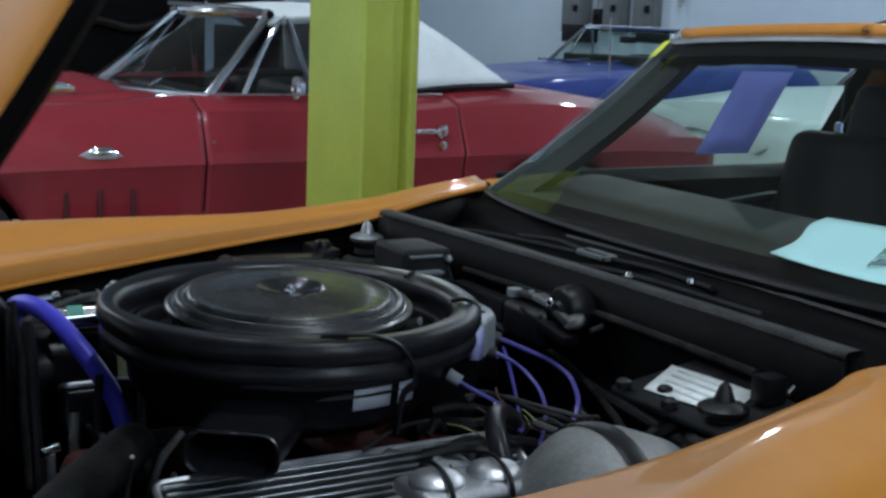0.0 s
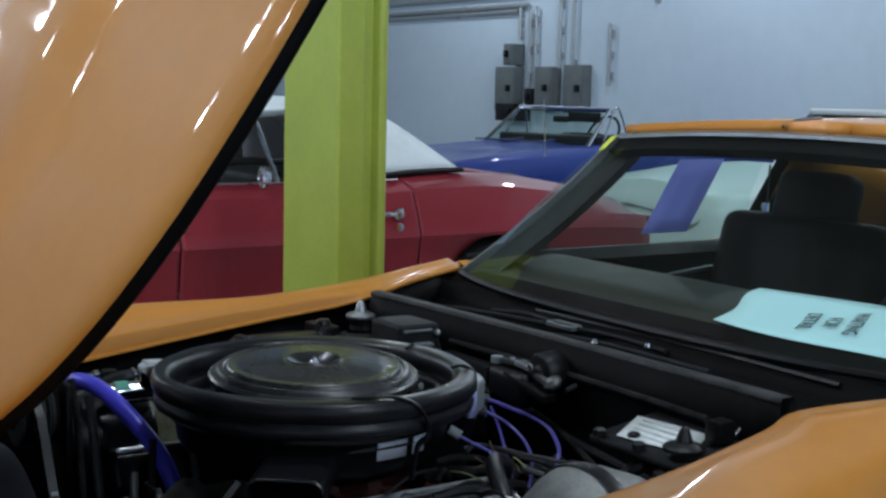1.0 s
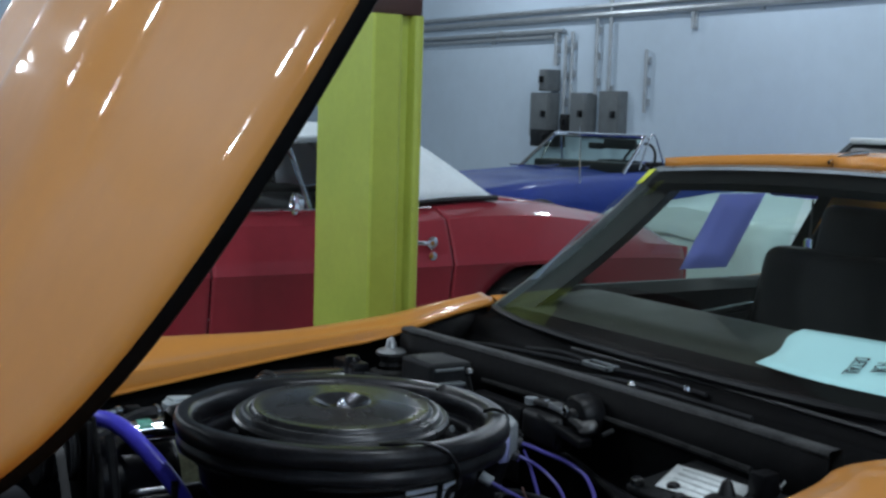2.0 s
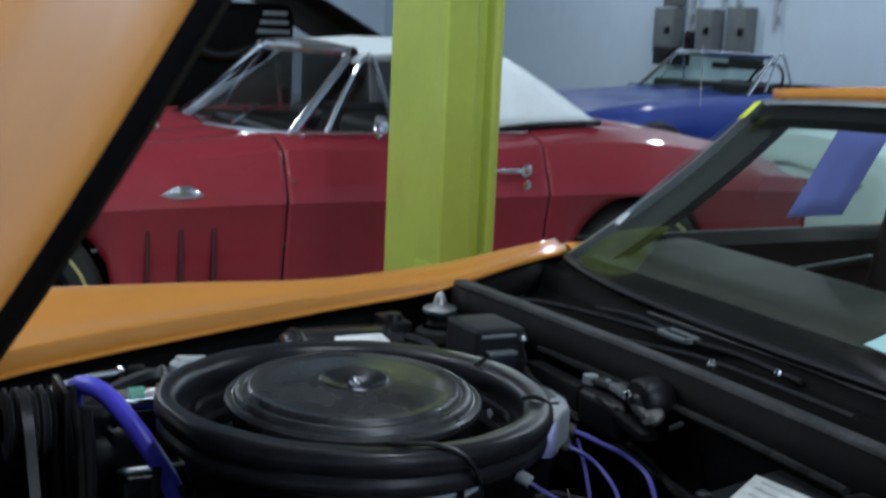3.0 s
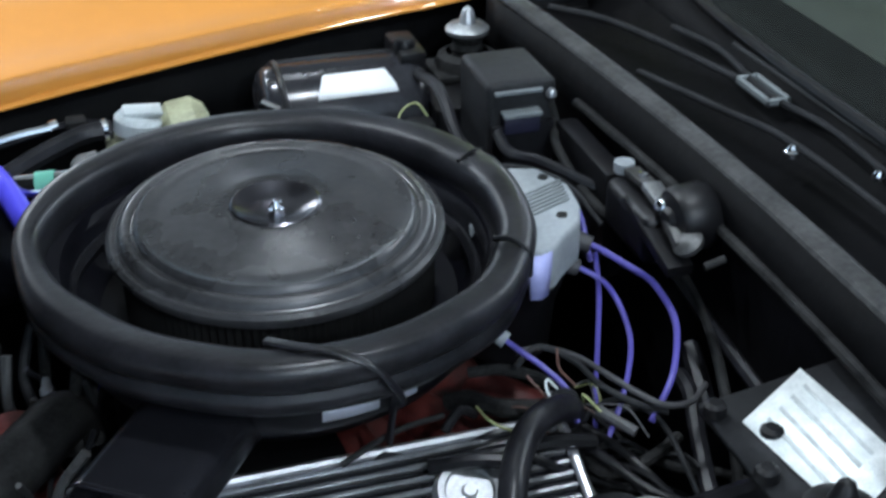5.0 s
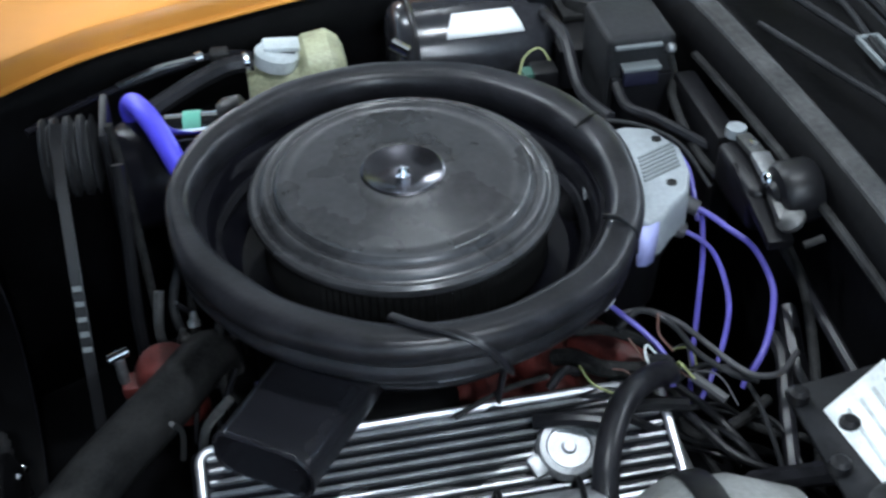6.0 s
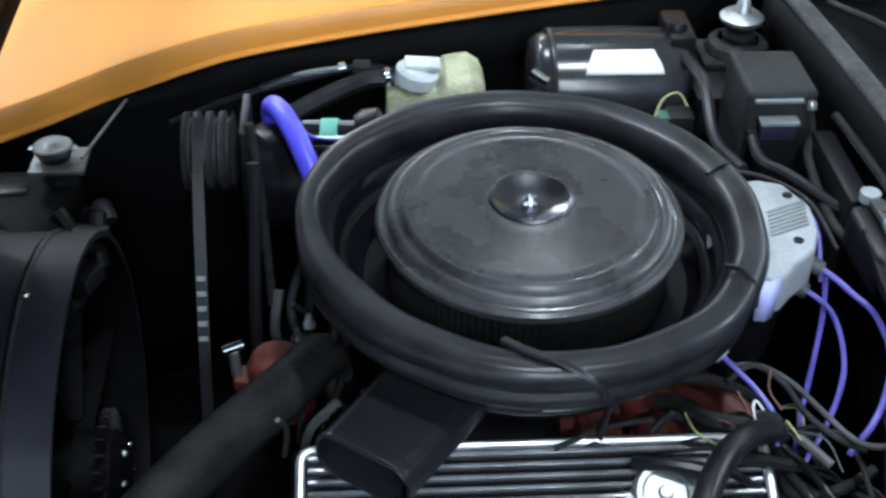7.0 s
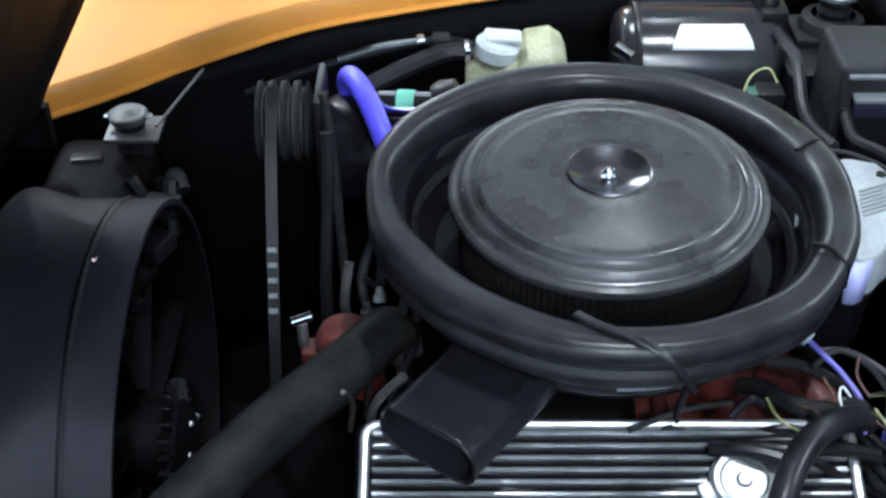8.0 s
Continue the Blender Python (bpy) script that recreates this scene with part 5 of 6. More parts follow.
fan_belt = belt([(-0.362, 0.30, 0.72), (-0.362, 0.28, 0.785), (-0.362, 0.24, 0.812), (-0.362, 0.20, 0.80), (-0.362, 0.165, 0.77), (-0.362, 0.10, 0.66), (-0.362, 0.05, 0.56), (-0.362, 0.0, 0.45)], 0.007)
for k in range(3, 8):
    q = Vector((-0.362, 0.13, 0.715)).lerp(Vector((-0.362, 0.05, 0.565)), k / 9)
    part("mark", box((-0.0055, -0.003, -0.001), (0.0055, 0.003, 0.001), 0, 1, at(q.x, q.y - 0.004, q.z + 0.004, Matrix.Rotation(radians(62), 4, "X"))), STEEL_GREY, fan_belt)
OFFSET[0] = at(-0.01, 0.02, 0.005)
shroud = part("fan_shroud", lathe([(0.306, -0.11), (0.298, -0.085), (0.292, -0.06), (0.292, 0.05), (0.285, 0.05), (0.285, -0.06), (0.298, -0.11)], 64, at(-0.52, -0.03, 0.495, ALONG_X)), SHROUD, car, "black fan shroud hoop behind the radiator")
part("seam", lathe([(0.2935, -0.004), (0.2955, 0.0), (0.2935, 0.004)], 64, at(-0.52, -0.03, 0.495, ALONG_X)), BLACK, shroud)
# Near-black sleeve added inside the hoop to hold the shade there.
part("inner_shade", lathe([(0.2975, -0.11), (0.2845, -0.06), (0.2845, 0.0495), (0.2835, 0.0495), (0.2835, -0.06), (0.295, -0.11)], 64, at(-0.52, -0.03, 0.495, ALONG_X)), BAY, shroud, "inner face of the hoop darkened for shade")
part("rivet", lathe([(0.005, 0), (0.004, 0.003), (0, 0.004)], 10, at(-0.515, -0.046, 0.786)), CHROME, shroud)
fan = part("fan", lathe([(0.0, -0.05), (0.05, -0.045), (0.05, 0.06), (0.03, 0.075), (0, 0.075)], 24, at(-0.52, -0.03, 0.50, ALONG_X)), BAY, car, "engine fan with a finned clutch")
# Chrome studs added on the dark hub as stand-ins for tiny glints.
for k in range(5):
    part("bolt", lathe([(0.006, 0), (0.006, 0.006), (0.003, 0.010), (0, 0.011)], 8, at(-0.452, -0.03 + 0.03 * math.cos(1.26 * k + 0.4), 0.50 + 0.03 * math.sin(1.26 * k + 0.4), ALONG_X)), CHROME, fan)
for k in range(7):
    part("blade", box((-0.022, 0.06, -0.003), (0.022, 0.27, 0.003), 0.002, 1, at(-0.52, -0.03, 0.50, Matrix.Rotation(2 * math.pi * k / 7, 4, "X") @ Matrix.Rotation(radians(30), 4, "Y"))), BAY, fan)
clutch = at(-0.475, -0.03, 0.50, ALONG_X)
for k in range(24):
    part("clutch_fin", box((0.03, -0.0012, 0.0), (0.075, 0.0012, 0.012), 0.0005, 1, clutch @ Matrix.Rotation(2 * math.pi * k / 24, 4, "Z")), BLACK, fan)
OFFSET[0] = Matrix.Identity(4)
part("radiator_hose", tube([(-0.215, -0.01, 0.655), (-0.222, -0.02, 0.685), (-0.26, -0.078, 0.690), (-0.334, -0.17, 0.688), (-0.394, -0.252, 0.682), (-0.47, -0.35, 0.66)], lambda f: 0.027 + 0.004 * min(1, 2 * f), 18, 6), HOSE, car, "fat black radiator hose")
stat = part("thermostat_housing", lathe([(0.030, 0.60), (0.034, 0.63), (0.034, 0.655), (0.028, 0.668), (0.022, 0.672), (0, 0.672)], 20, at(-0.272, 0.004, 0)), ENGINE_RED, car, "red thermostat housing")
part("flange", box((-0.322, -0.012, 0.628), (-0.272, 0.018, 0.645), 0.006), ENGINE_RED, stat)
sender = part("sender", tube([(-0.318, 0.002, 0.645), (-0.319, 0.002, 0.680)], 0.006, 10, 0), MID_ALLOY, car)
part("tip", tube([(-0.330, -0.002, 0.683), (-0.308, 0.006, 0.686)], 0.006, 10, 0), CHROME, sender)
cable([(-0.24, 0.09, 0.60), (-0.235, 0.10, 0.68), (-0.225, 0.12, 0.74)], 0.006, DUSTY)
cable([(-0.30, 0.10, 0.50), (-0.305, 0.13, 0.62), (-0.30, 0.18, 0.74), (-0.30, 0.205, 0.80)], 0.008, BLACK)
cable([(-0.19, 0.02, 0.62), (-0.195, 0.05, 0.68), (-0.20, 0.09, 0.72)], 0.005, GREY_DARK)
cable([(-0.20, -0.06, 0.60), (-0.21, -0.03, 0.68), (-0.195, 0.03, 0.74)], 0.006, DUSTY)
cable([(-0.24, -0.13, 0.62), (-0.23, -0.15, 0.70), (-0.2, -0.15, 0.74)], 0.005, ALLOY_DARK)

# coolant bottle and pipes along the far wing
OFFSET[0] = at(-0.007, 0.052, -0.004)
jug = part("coolant_bottle", loft([[(x, y0 + (y1 - y0) * f, z) for f, z in ((0, 0.60), (0, zt - 0.03), (0.08, zt - 0.008), (0.2, zt), (0.8, zt), (0.92, zt - 0.008), (1, zt - 0.03), (1, 0.60))] for x, y0, y1, zt in ((-0.125, 0.40, 0.47, 0.745), (-0.11, 0.385, 0.49, 0.752), (-0.055, 0.38, 0.50, 0.755), (-0.042, 0.375, 0.50, 0.772), (-0.01, 0.375, 0.50, 0.777), (0.006, 0.385, 0.49, 0.768), (0.012, 0.40, 0.47, 0.758))], ends=True), JUG, car, "yellowed translucent coolant bottle with a white cap")
part("cap", lathe([(0.030, 0), (0.031, 0.018), (0.026, 0.024), (0, 0.025)], 24, at(-0.085, 0.425, 0.757, Matrix.Rotation(radians(12), 4, "Y"))), JUG_CAP, jug, "white screw cap")
part("cap_tab", box((-0.028, -0.016, 0), (0.022, 0.016, 0.008), 0.0035, 2, at(-0.072, 0.428, 0.780, Matrix.Rotation(radians(4), 4, "Y"))), JUG_CAP, jug)
cable([(-0.115, 0.425, 0.765), (-0.16, 0.42, 0.762), (-0.24, 0.38, 0.745), (-0.33, 0.33, 0.71)], 0.013, RUBBER, "bottle_hose")
cable([(-0.10, 0.46, 0.752), (-0.14, 0.455, 0.764), (-0.18, 0.448, 0.766), (-0.32, 0.405, 0.752), (-0.42, 0.36, 0.735)], 0.0055, HOUSING, "pipe_run")
part("clamp", tube([(-0.128, 0.424, 0.765), (-0.122, 0.425, 0.765)], 0.0155, 12, 0), CHROME, jug)
ac_line = part("bright_pipe", tube([(-0.185, 0.446, 0.768), (-0.245, 0.432, 0.766), (-0.30, 0.412, 0.758)], 0.006, 8, 5), CHROME, car, "bright metal pipe along the wing")
part("fitting", tube([(-0.192, 0.445, 0.768), (-0.182, 0.447, 0.769)], 0.009, 10, 0), CHROME, ac_line)
part("bracket", box((-0.172, 0.435, 0.755), (-0.146, 0.462, 0.775), 0.004), DUSTY, ac_line)
cable([(-0.519, 0.254, 0.75), (-0.482, 0.40, 0.75)], 0.0022, ALLOY_DARK, "stay_rod")
cap_r = part("radiator_cap", lathe([(0.024, 0), (0.025, 0.008), (0.022, 0.010), (0.012, 0.009), (0.006, 0.012), (0, 0.012)], 24, at(-0.557, 0.27, 0.752)), ALLOY_DARK, car, "dull radiator cap")
part("ear", box((-0.031, -0.005, 0.002), (0.031, 0.005, 0.007), 0.002, 1, at(-0.557, 0.27, 0.752)), CHROME, cap_r)
part("radiator_tank", box((-0.66, -0.28, 0.62), (-0.53, 0.30, 0.712), 0.03, 3), BAY, car)
part("cap_seat", box((-0.585, 0.235, 0.735), (-0.515, 0.295, 0.742), 0.003), ALLOY_DARK, car)
part("filler_neck", lathe([(0.026, 0.70), (0.020, 0.715), (0.020, 0.748), (0.023, 0.752)], 20, at(-0.557, 0.27, 0)), BLACK, car)

OFFSET[0] = Matrix.Identity(4)

for k in range(12):
    a = Vector((rng.uniform(-0.62, -0.48), rng.uniform(0.02, 0.34), rng.uniform(0.66, 0.725)))
    b = a + Vector((rng.uniform(-0.06, 0.10), rng.uniform(-0.12, 0.08), rng.uniform(-0.05, 0.02)))
    cable([a, a.lerp(b, 0.5) + Vector((0, rng.uniform(-0.02, 0.02), rng.uniform(-0.01, 0.02))), b], rng.choice((0.004, 0.007, 0.011)), rng.choice((HOSE, RUBBER, BLACK, BAY)), "small_pipe")
for k in range(7):
    c = Vector((rng.uniform(-0.62, -0.50), rng.uniform(0.0, 0.32), rng.uniform(0.68, 0.715)))
    part("bracket", box((-rng.uniform(0.012, 0.03), -rng.uniform(0.01, 0.025), -0.02), (rng.uniform(0.012, 0.03), rng.uniform(0.01, 0.025), 0.004), 0.004, 2, Matrix.Translation(c) @ Matrix.Rotation(rng.uniform(-0.6, 0.6), 4, "Z") @ Matrix.Rotation(rng.uniform(-0.3, 0.3), 4, "X")), rng.choice((HOSE, BLACK, BAY)), car)
for k in range(9):
    a = Vector((rng.uniform(0.02, 0.22), rng.uniform(-0.205, -0.15), rng.uniform(0.665, 0.70)))
    b = a + Vector((rng.uniform(0.03, 0.12), rng.uniform(-0.04, 0.03), rng.uniform(-0.02, 0.02)))
    cable([a, a.lerp(b, 0.5) + Vector((0, 0, rng.uniform(0.005, 0.02))), b], rng.choice((0.003, 0.005, 0.008)), rng.choice((DUSTY, RUBBER, BLACK)), "loom_wire")


# ---- red convertible with a white top ----
RX, RY = -0.07, 3.62
red = thing("convertible_car", 1.2, RY, 0, "glossy dark red classic convertible with its white top up", "car")
RW = [(RX, 0.32), (RX + 2.49, 0.32)]
# x, crest half-width, crest height, crease height, flank half-width, sill half-width
RTAB = [(-1.0, 0.50, 0.66, 0.58, 0.62, 0.55), (-0.85, 0.60, 0.74, 0.61, 0.74, 0.70), (-0.5, 0.66, 0.83, 0.64, 0.82, 0.76), (-0.07, 0.68, 0.862, 0.665, 0.862, 0.80), (0.3, 0.68, 0.868, 0.675, 0.862, 0.80), (0.6, 0.685, 0.88, 0.68, 0.855, 0.79),
        (0.9, 0.69, 0.905, 0.683, 0.85, 0.785), (1.4, 0.70, 0.905, 0.685, 0.85, 0.785), (1.8, 0.70, 0.91, 0.69, 0.855, 0.79), (2.1, 0.68, 0.93, 0.695, 0.865, 0.80), (2.45, 0.66, 0.925, 0.70, 0.87, 0.80), (2.9, 0.60, 0.87, 0.69, 0.82, 0.76), (3.3, 0.50, 0.78, 0.66, 0.70, 0.66), (3.45, 0.42, 0.70, 0.62, 0.60, 0.56)]
RROWS = smooth_rows(RTAB, 8)


def red_section(row, side):
    x, cy, cz, kz, fy, sy = row
    low = arch_bottom(x, RW, 0.365, 0.24)
    pts = [(cy * 0.80, cz + 0.004), (cy * 0.92, cz + 0.004), (cy, cz - 0.004), (cy + (fy - cy) * 0.55, cz - 0.045), (fy - 0.022, kz + 0.06), (fy - 0.004, kz + 0.008), (fy, kz - 0.004), (fy - 0.008, kz - 0.02)]
    for f in (0.4, 0.75, 1.0):
        pts.append((fy - 0.008 + (sy - fy) * f, kz - 0.02 + (min(low, kz - 0.03) - kz + 0.02) * f))
    return [(x, RY + side * y, z) for y, z in pts]


def red_panel(name, side, x0, x1):
    rws = [red_section(r, side) for r in RROWS if x0 <= r[0] <= x1]
    e0, e1 = ([interp(x, RTAB, c) for c in range(6)] for x in (x0, x1))
    rws = [red_section(e0, side)] + [r for r in rws if x0 + 0.004 < r[0][0] < x1 - 0.004] + [red_section(e1, side)]
    return part(name, loft(rws), RED, red, thick=0.008, sharp=30)


for s in (1, -1):
    red_panel("fender", s, -1.0, 0.872)
    red_panel("door", s, 0.880, 1.93)
    red_panel("quarter_panel", s, 1.938, 3.45)


def red_top_z(x, y):
    return interp(x, RTAB, 2) + 0.004 + 0.02 * (1 - (y / 0.6) ** 2)


part("hood", loft([[(x, RY + f * interp(x, RTAB, 1) * 0.80, red_top_z(x, f * 0.6)) for f in (-1, -0.7, -0.35, 0, 0.35, 0.7, 1)] for x in [-1.0 + 0.1 * k for k in range(19)]]), RED, red, thick=0.008)
part("rear_deck", loft([[(x, RY + f * interp(x, RTAB, 1) * 0.80, red_top_z(x, f * 0.6)) for f in (-1, -0.7, -0.35, 0, 0.35, 0.7, 1)] for x in [2.05 + 0.1 * k for k in range(15)]]), RED, red, thick=0.008)
part("hood_bulge", loft([[(x, RY + w * f, red_top_z(x, 0.3) - 0.01 + h * (1 - abs(f) ** 3)) for f in (-1, -0.8, -0.5, 0, 0.5, 0.8, 1)] for x, w, h in ((-0.5, 0.05, 0.02), (-0.3, 0.2, 0.045), (0.2, 0.30, 0.06), (0.62, 0.34, 0.065), (0.72, 0.34, 0.03))]), RED, red)
part("grille_trim", box((0.20, RY - 0.44, 0.885), (0.52, RY - 0.30, 0.925), 0.006), CHROME, red, "bright louvred hood grille")
for k in range(16):
    part("louvre", box((0.205 + 0.0195 * k, RY - 0.435, 0.923), (0.215 + 0.0195 * k, RY - 0.305, 0.931), 0.002, 1), CHROME, red)
part("nose", loft([[(-1.0 - 0.04 * (1 - f * f), RY + 0.62 * f, z) for f in (-1, -0.5, 0, 0.5, 1)] for z in (0.66, 0.55, 0.4, 0.25)]), RED, red, thick=0.008)
part("tail", loft([[(3.45 + 0.04 * (1 - f * f), RY + 0.6 * f, z) for f in (-1, -0.5, 0, 0.5, 1)] for z in (0.70, 0.55, 0.4, 0.28)]), RED, red, thick=0.008)
part("underbody", box((-0.95, RY - 0.7, 0.17), (3.4, RY + 0.7, 0.25), 0.02), BAY, red)
for wx, wz in RW:
    part("wheel_well", lathe([(0.36, -0.3), (0.36, 0.1), (0.1, 0.1)], 32, at(wx, RY - 0.50, 0.32, Matrix.Rotation(radians(90), 4, "X"))), BAY, red)
    part("wheel_well", lathe([(0.36, -0.3), (0.36, 0.1), (0.1, 0.1)], 32, at(wx, RY + 0.50, 0.32, Matrix.Rotation(radians(-90), 4, "X"))), BAY, red)
    car_wheel(red, wx, RY - 0.735, -1, CHROME, 28, True, 0.33, 0.33, 0.215)
    car_wheel(red, wx, RY + 0.735, 1, CHROME, 28, True, 0.33, 0.33, 0.215)
NS = RY - 0.85
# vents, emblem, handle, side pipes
# Recess shade is put into the slot colour; chrome bits stand for glints.
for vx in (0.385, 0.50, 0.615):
    vent = part("vent", box((vx - 0.009, NS + 0.006, 0.375), (vx + 0.007, NS + 0.034, 0.60), 0.005, 3), VENT_SHADE, red, "vertical vent slot in red darkened for shade")
    part("vent_glint", box((vx - 0.012, NS + 0.012, 0.352), (vx + 0.012, NS + 0.022, 0.364), 0.004), CHROME, vent)
part("badge", loft([[(0.42, NS + 0.012, 0.708), (0.42, NS + 0.012, 0.712)], [(0.47, NS + 0.002, 0.703), (0.47, NS + 0.004, 0.745)], [(0.53, NS + 0.002, 0.703), (0.53, NS + 0.004, 0.748)], [(0.58, NS + 0.012, 0.708), (0.58, NS + 0.012, 0.712)]]), CHROME, red, "crossed flags badge in chrome", thick=0.006)
part("door_handle", tube([(1.70, NS + 0.02, 0.785), (1.72, NS - 0.015, 0.787), (1.79, NS - 0.018, 0.786), (1.81, NS + 0.02, 0.785)], 0.009, 8, 5), CHROME, red, "chrome door handle")
part("button", lathe([(0.026, 0), (0.026, 0.012), (0.016, 0.022), (0, 0.024)], 20, at(1.835, NS + 0.018, 0.784, Matrix.Rotation(radians(90), 4, "X"))), CHROME, red)
part("lock", lathe([(0.018, 0), (0.018, 0.006), (0, 0.008)], 16, at(1.835, NS + 0.006, 0.730, Matrix.Rotation(radians(90), 4, "X"))), CHROME, red)
# Chrome dot standing in for a highlight beside the door seam.
part("door_glint", lathe([(0.008, 0), (0.006, 0.005), (0, 0.006)], 10, at(0.90, NS + 0.006, 0.757, Matrix.Rotation(radians(90), 4, "X"))), CHROME, red)
pipe = part("side_pipe", box((0.30, NS + 0.025, 0.165), (1.98, NS + 0.10, 0.268), 0.022, 3), MID_ALLOY, red, "chrome side exhaust cover with slots")
part("lip", tube([(0.29, NS + 0.02, 0.268), (1.98, NS + 0.02, 0.272)], 0.014, 10, 0), CHROME, pipe)
for z in (0.19, 0.21, 0.23):
    for k in range(4):
        part("slot", box((0.62 + 0.33 * k, NS + 0.0215, z - 0.004), (0.92 + 0.33 * k, NS + 0.0255, z + 0.004), 0.001, 1), BLACK, pipe)
part("sill", box((0.3, NS + 0.05, 0.16), (2.0, RY + 0.8, 0.2), 0.01), BAY, red)
# screen, top, cabin
def red_screen(u, v):
    w = 0.655 - 0.115 * v
    return Vector((0.95 + 0.28 * v - 0.24 * (1 - abs(u) ** 2.2) * (1 - 0.7 * v), RY + u * w, 0.905 + 0.30 * v))


UR = [-1 + i / 8 for i in range(17)]
rs = part("windscreen", loft([[red_screen(u, v) for u in UR] for v in VS]), CLEAR, red)
rs.visible_shadow = False
part("screen_frame", tube([red_screen(-1, v) for v in VS] + [red_screen(u, 1) for u in UR] + [red_screen(1, v) for v in reversed(VS)], 0.020, 8, 1), CHROME, rs, "chrome screen frame")
part("base_trim", tube([red_screen(u, 0) for u in UR], 0.012, 8, 1), CHROME, rs)
for s in (-1, 1):
    part("quarter_light", tube([(1.08, RY + s * 0.67, 0.912), (1.20, RY + s * 0.60, 1.11), (1.27, RY + s * 0.565, 1.185), (1.30, RY + s * 0.57, 1.17), (1.36, RY + s * 0.67, 0.912)], 0.011, 8, 3), CHROME, red)
    part("side_glass", loft([[(x, RY + s * (0.685 - 0.10 * k / 4), 0.91 + (zt - 0.91) * k / 4) for k in range(5)] for x, zt in ((1.06, 0.93), (1.26, 1.19), (1.5, 1.21), (1.80, 1.20))]), CLEAR, red).visible_shadow = False
    part("belt_trim", tube([(0.93, RY + s * 0.70, 0.912), (1.4, RY + s * 0.71, 0.914), (1.9, RY + s * 0.71, 0.918)], 0.007, 6, 3), CHROME, red)
top = []
for x, w, z, zr in ((1.20, 0.56, 1.215, 1.19), (1.26, 0.57, 1.238, 1.20), (1.5, 0.58, 1.258, 1.215), (1.75, 0.585, 1.258, 1.215), (1.86, 0.59, 1.243, 1.20)):
    top.append([(x, RY - w, zr - 0.03)] + [(x, RY + w * f, zr + (z - zr) * (1 - abs(f) ** 2.5)) for f in (-1, -0.9, -0.6, -0.3, 0, 0.3, 0.6, 0.9, 1)] + [(x, RY + w, zr - 0.03)])
soft = part("soft_top", loft(top), CANVAS, red, "white canvas folding top", thick=0.008)
back = []
for f in (-1, -0.9, -0.6, 0, 0.6, 0.9, 1):
    back.append([(1.86 + 0.42 * t + 0.10 * (1 - abs(f)) * t, RY + f * (0.59 + 0.05 * t), (1.20 + 0.043 * (1 - abs(f) ** 2.5)) - (0.255 + 0.0 * t) * t ** 1.08 + 0.03 * (1 - abs(f)) * t) for t in (0, 0.2, 0.4, 0.6, 0.8, 1)])
part("rear_canvas", loft(back), CANVAS, soft, thick=0.008)
for s in (-1, 1):
    part("side_canvas", loft([[(1.76 + 0.04 * t + (0.10 + 0.42 * t - 0.04 * t) * f, RY + s * (0.587 + 0.055 * t + 0.012 * math.sin(math.pi * f)), 1.198 - 0.255 * t - 0.02 * t * (1 - f)) for f in (0, 0.25, 0.5, 0.75, 1)] for t in (0, 0.2, 0.4, 0.6, 0.8, 1)]), CANVAS, soft, thick=0.006)
part("canvas_trim", tube([(1.80, RY - 0.66, 0.925), (2.0, RY - 0.665, 0.945), (2.28, RY - 0.64, 0.952)], 0.012, 8, 4), BLACK, soft)
part("front_seal", tube([(1.22, RY + 0.57 * f, 1.205 + 0.02 * (1 - f * f)) for f in (-1, -0.5, 0, 0.5, 1)], 0.016, 8, 4), BLACK, soft)
part("dash", box((1.0, RY - 0.6, 0.78), (1.15, RY + 0.6, 0.90), 0.03, 3), BLACK, red)
for s in (-1, 1):
    part("seat", box((1.35, RY + s * 0.32 - 0.24, 0.4), (1.85, RY + s * 0.32 + 0.24, 0.95), 0.06, 3), LEATHER, red)
    part("wiper", tube([(0.80, RY + s * 0.28 - 0.15, 0.93), (0.90, RY + s * 0.25, 0.945), (1.0, RY + s * 0.2 + 0.1, 0.97)], 0.007, 6, 4), CHROME, red)
part("mirror", lathe([(0.045, 0), (0.04, 0.02), (0.015, 0.035), (0, 0.036)], 20, at(1.24, RY - 0.78, 0.945, Matrix.Rotation(radians(90), 4, "Y"))), CHROME, red)
part("mirror_stem", tube([(1.26, RY - 0.75, 0.895), (1.255, RY - 0.78, 0.93)], 0.007, 6, 0), CHROME, red)

# ---- blue roadster facing the workshop ----
BX, BY = 6.3, 7.62
blue = thing("roadster", BX, BY, 0, "deep blue open roadster parked in front of the wall", "car")
BT = [(-1.95, 0.50, 0.60), (-1.7, 0.66, 0.69), (-1.2, 0.74, 0.77), (-0.6, 0.76, 0.81), (0.0, 0.77, 0.84), (0.8, 0.77, 0.86), (1.4, 0.78, 0.88), (1.8, 0.76, 0.86), (2.0, 0.7, 0.78)]
brow = []
BW = [(BX - 1.15, 0.32), (BX + 1.25, 0.32)]
for x, w, z in smooth_rows(BT, 5):
    low = arch_bottom(BX + x, BW, 0.36, 0.22)
    half = [(0, z + 0.03), (0.2 * w, z + 0.028), (0.45 * w, z + 0.01), (0.62 * w, z), (0.8 * w, z + 0.02), (0.92 * w, z + 0.01), (w * 1.02, z - 0.04), (w * 1.1, z - 0.16), (w * 1.1, min(z - 0.2, max(0.55, low))), (w * 1.06, min(low, z - 0.22))]
    brow.append([(BX + x, BY - y, q) for y, q in reversed(half)] + [(BX + x, BY + y, q) for y, q in half[1:]])
part("body", loft(brow), BLUE, blue, "blue body with raised fender lines", thick=0.01)
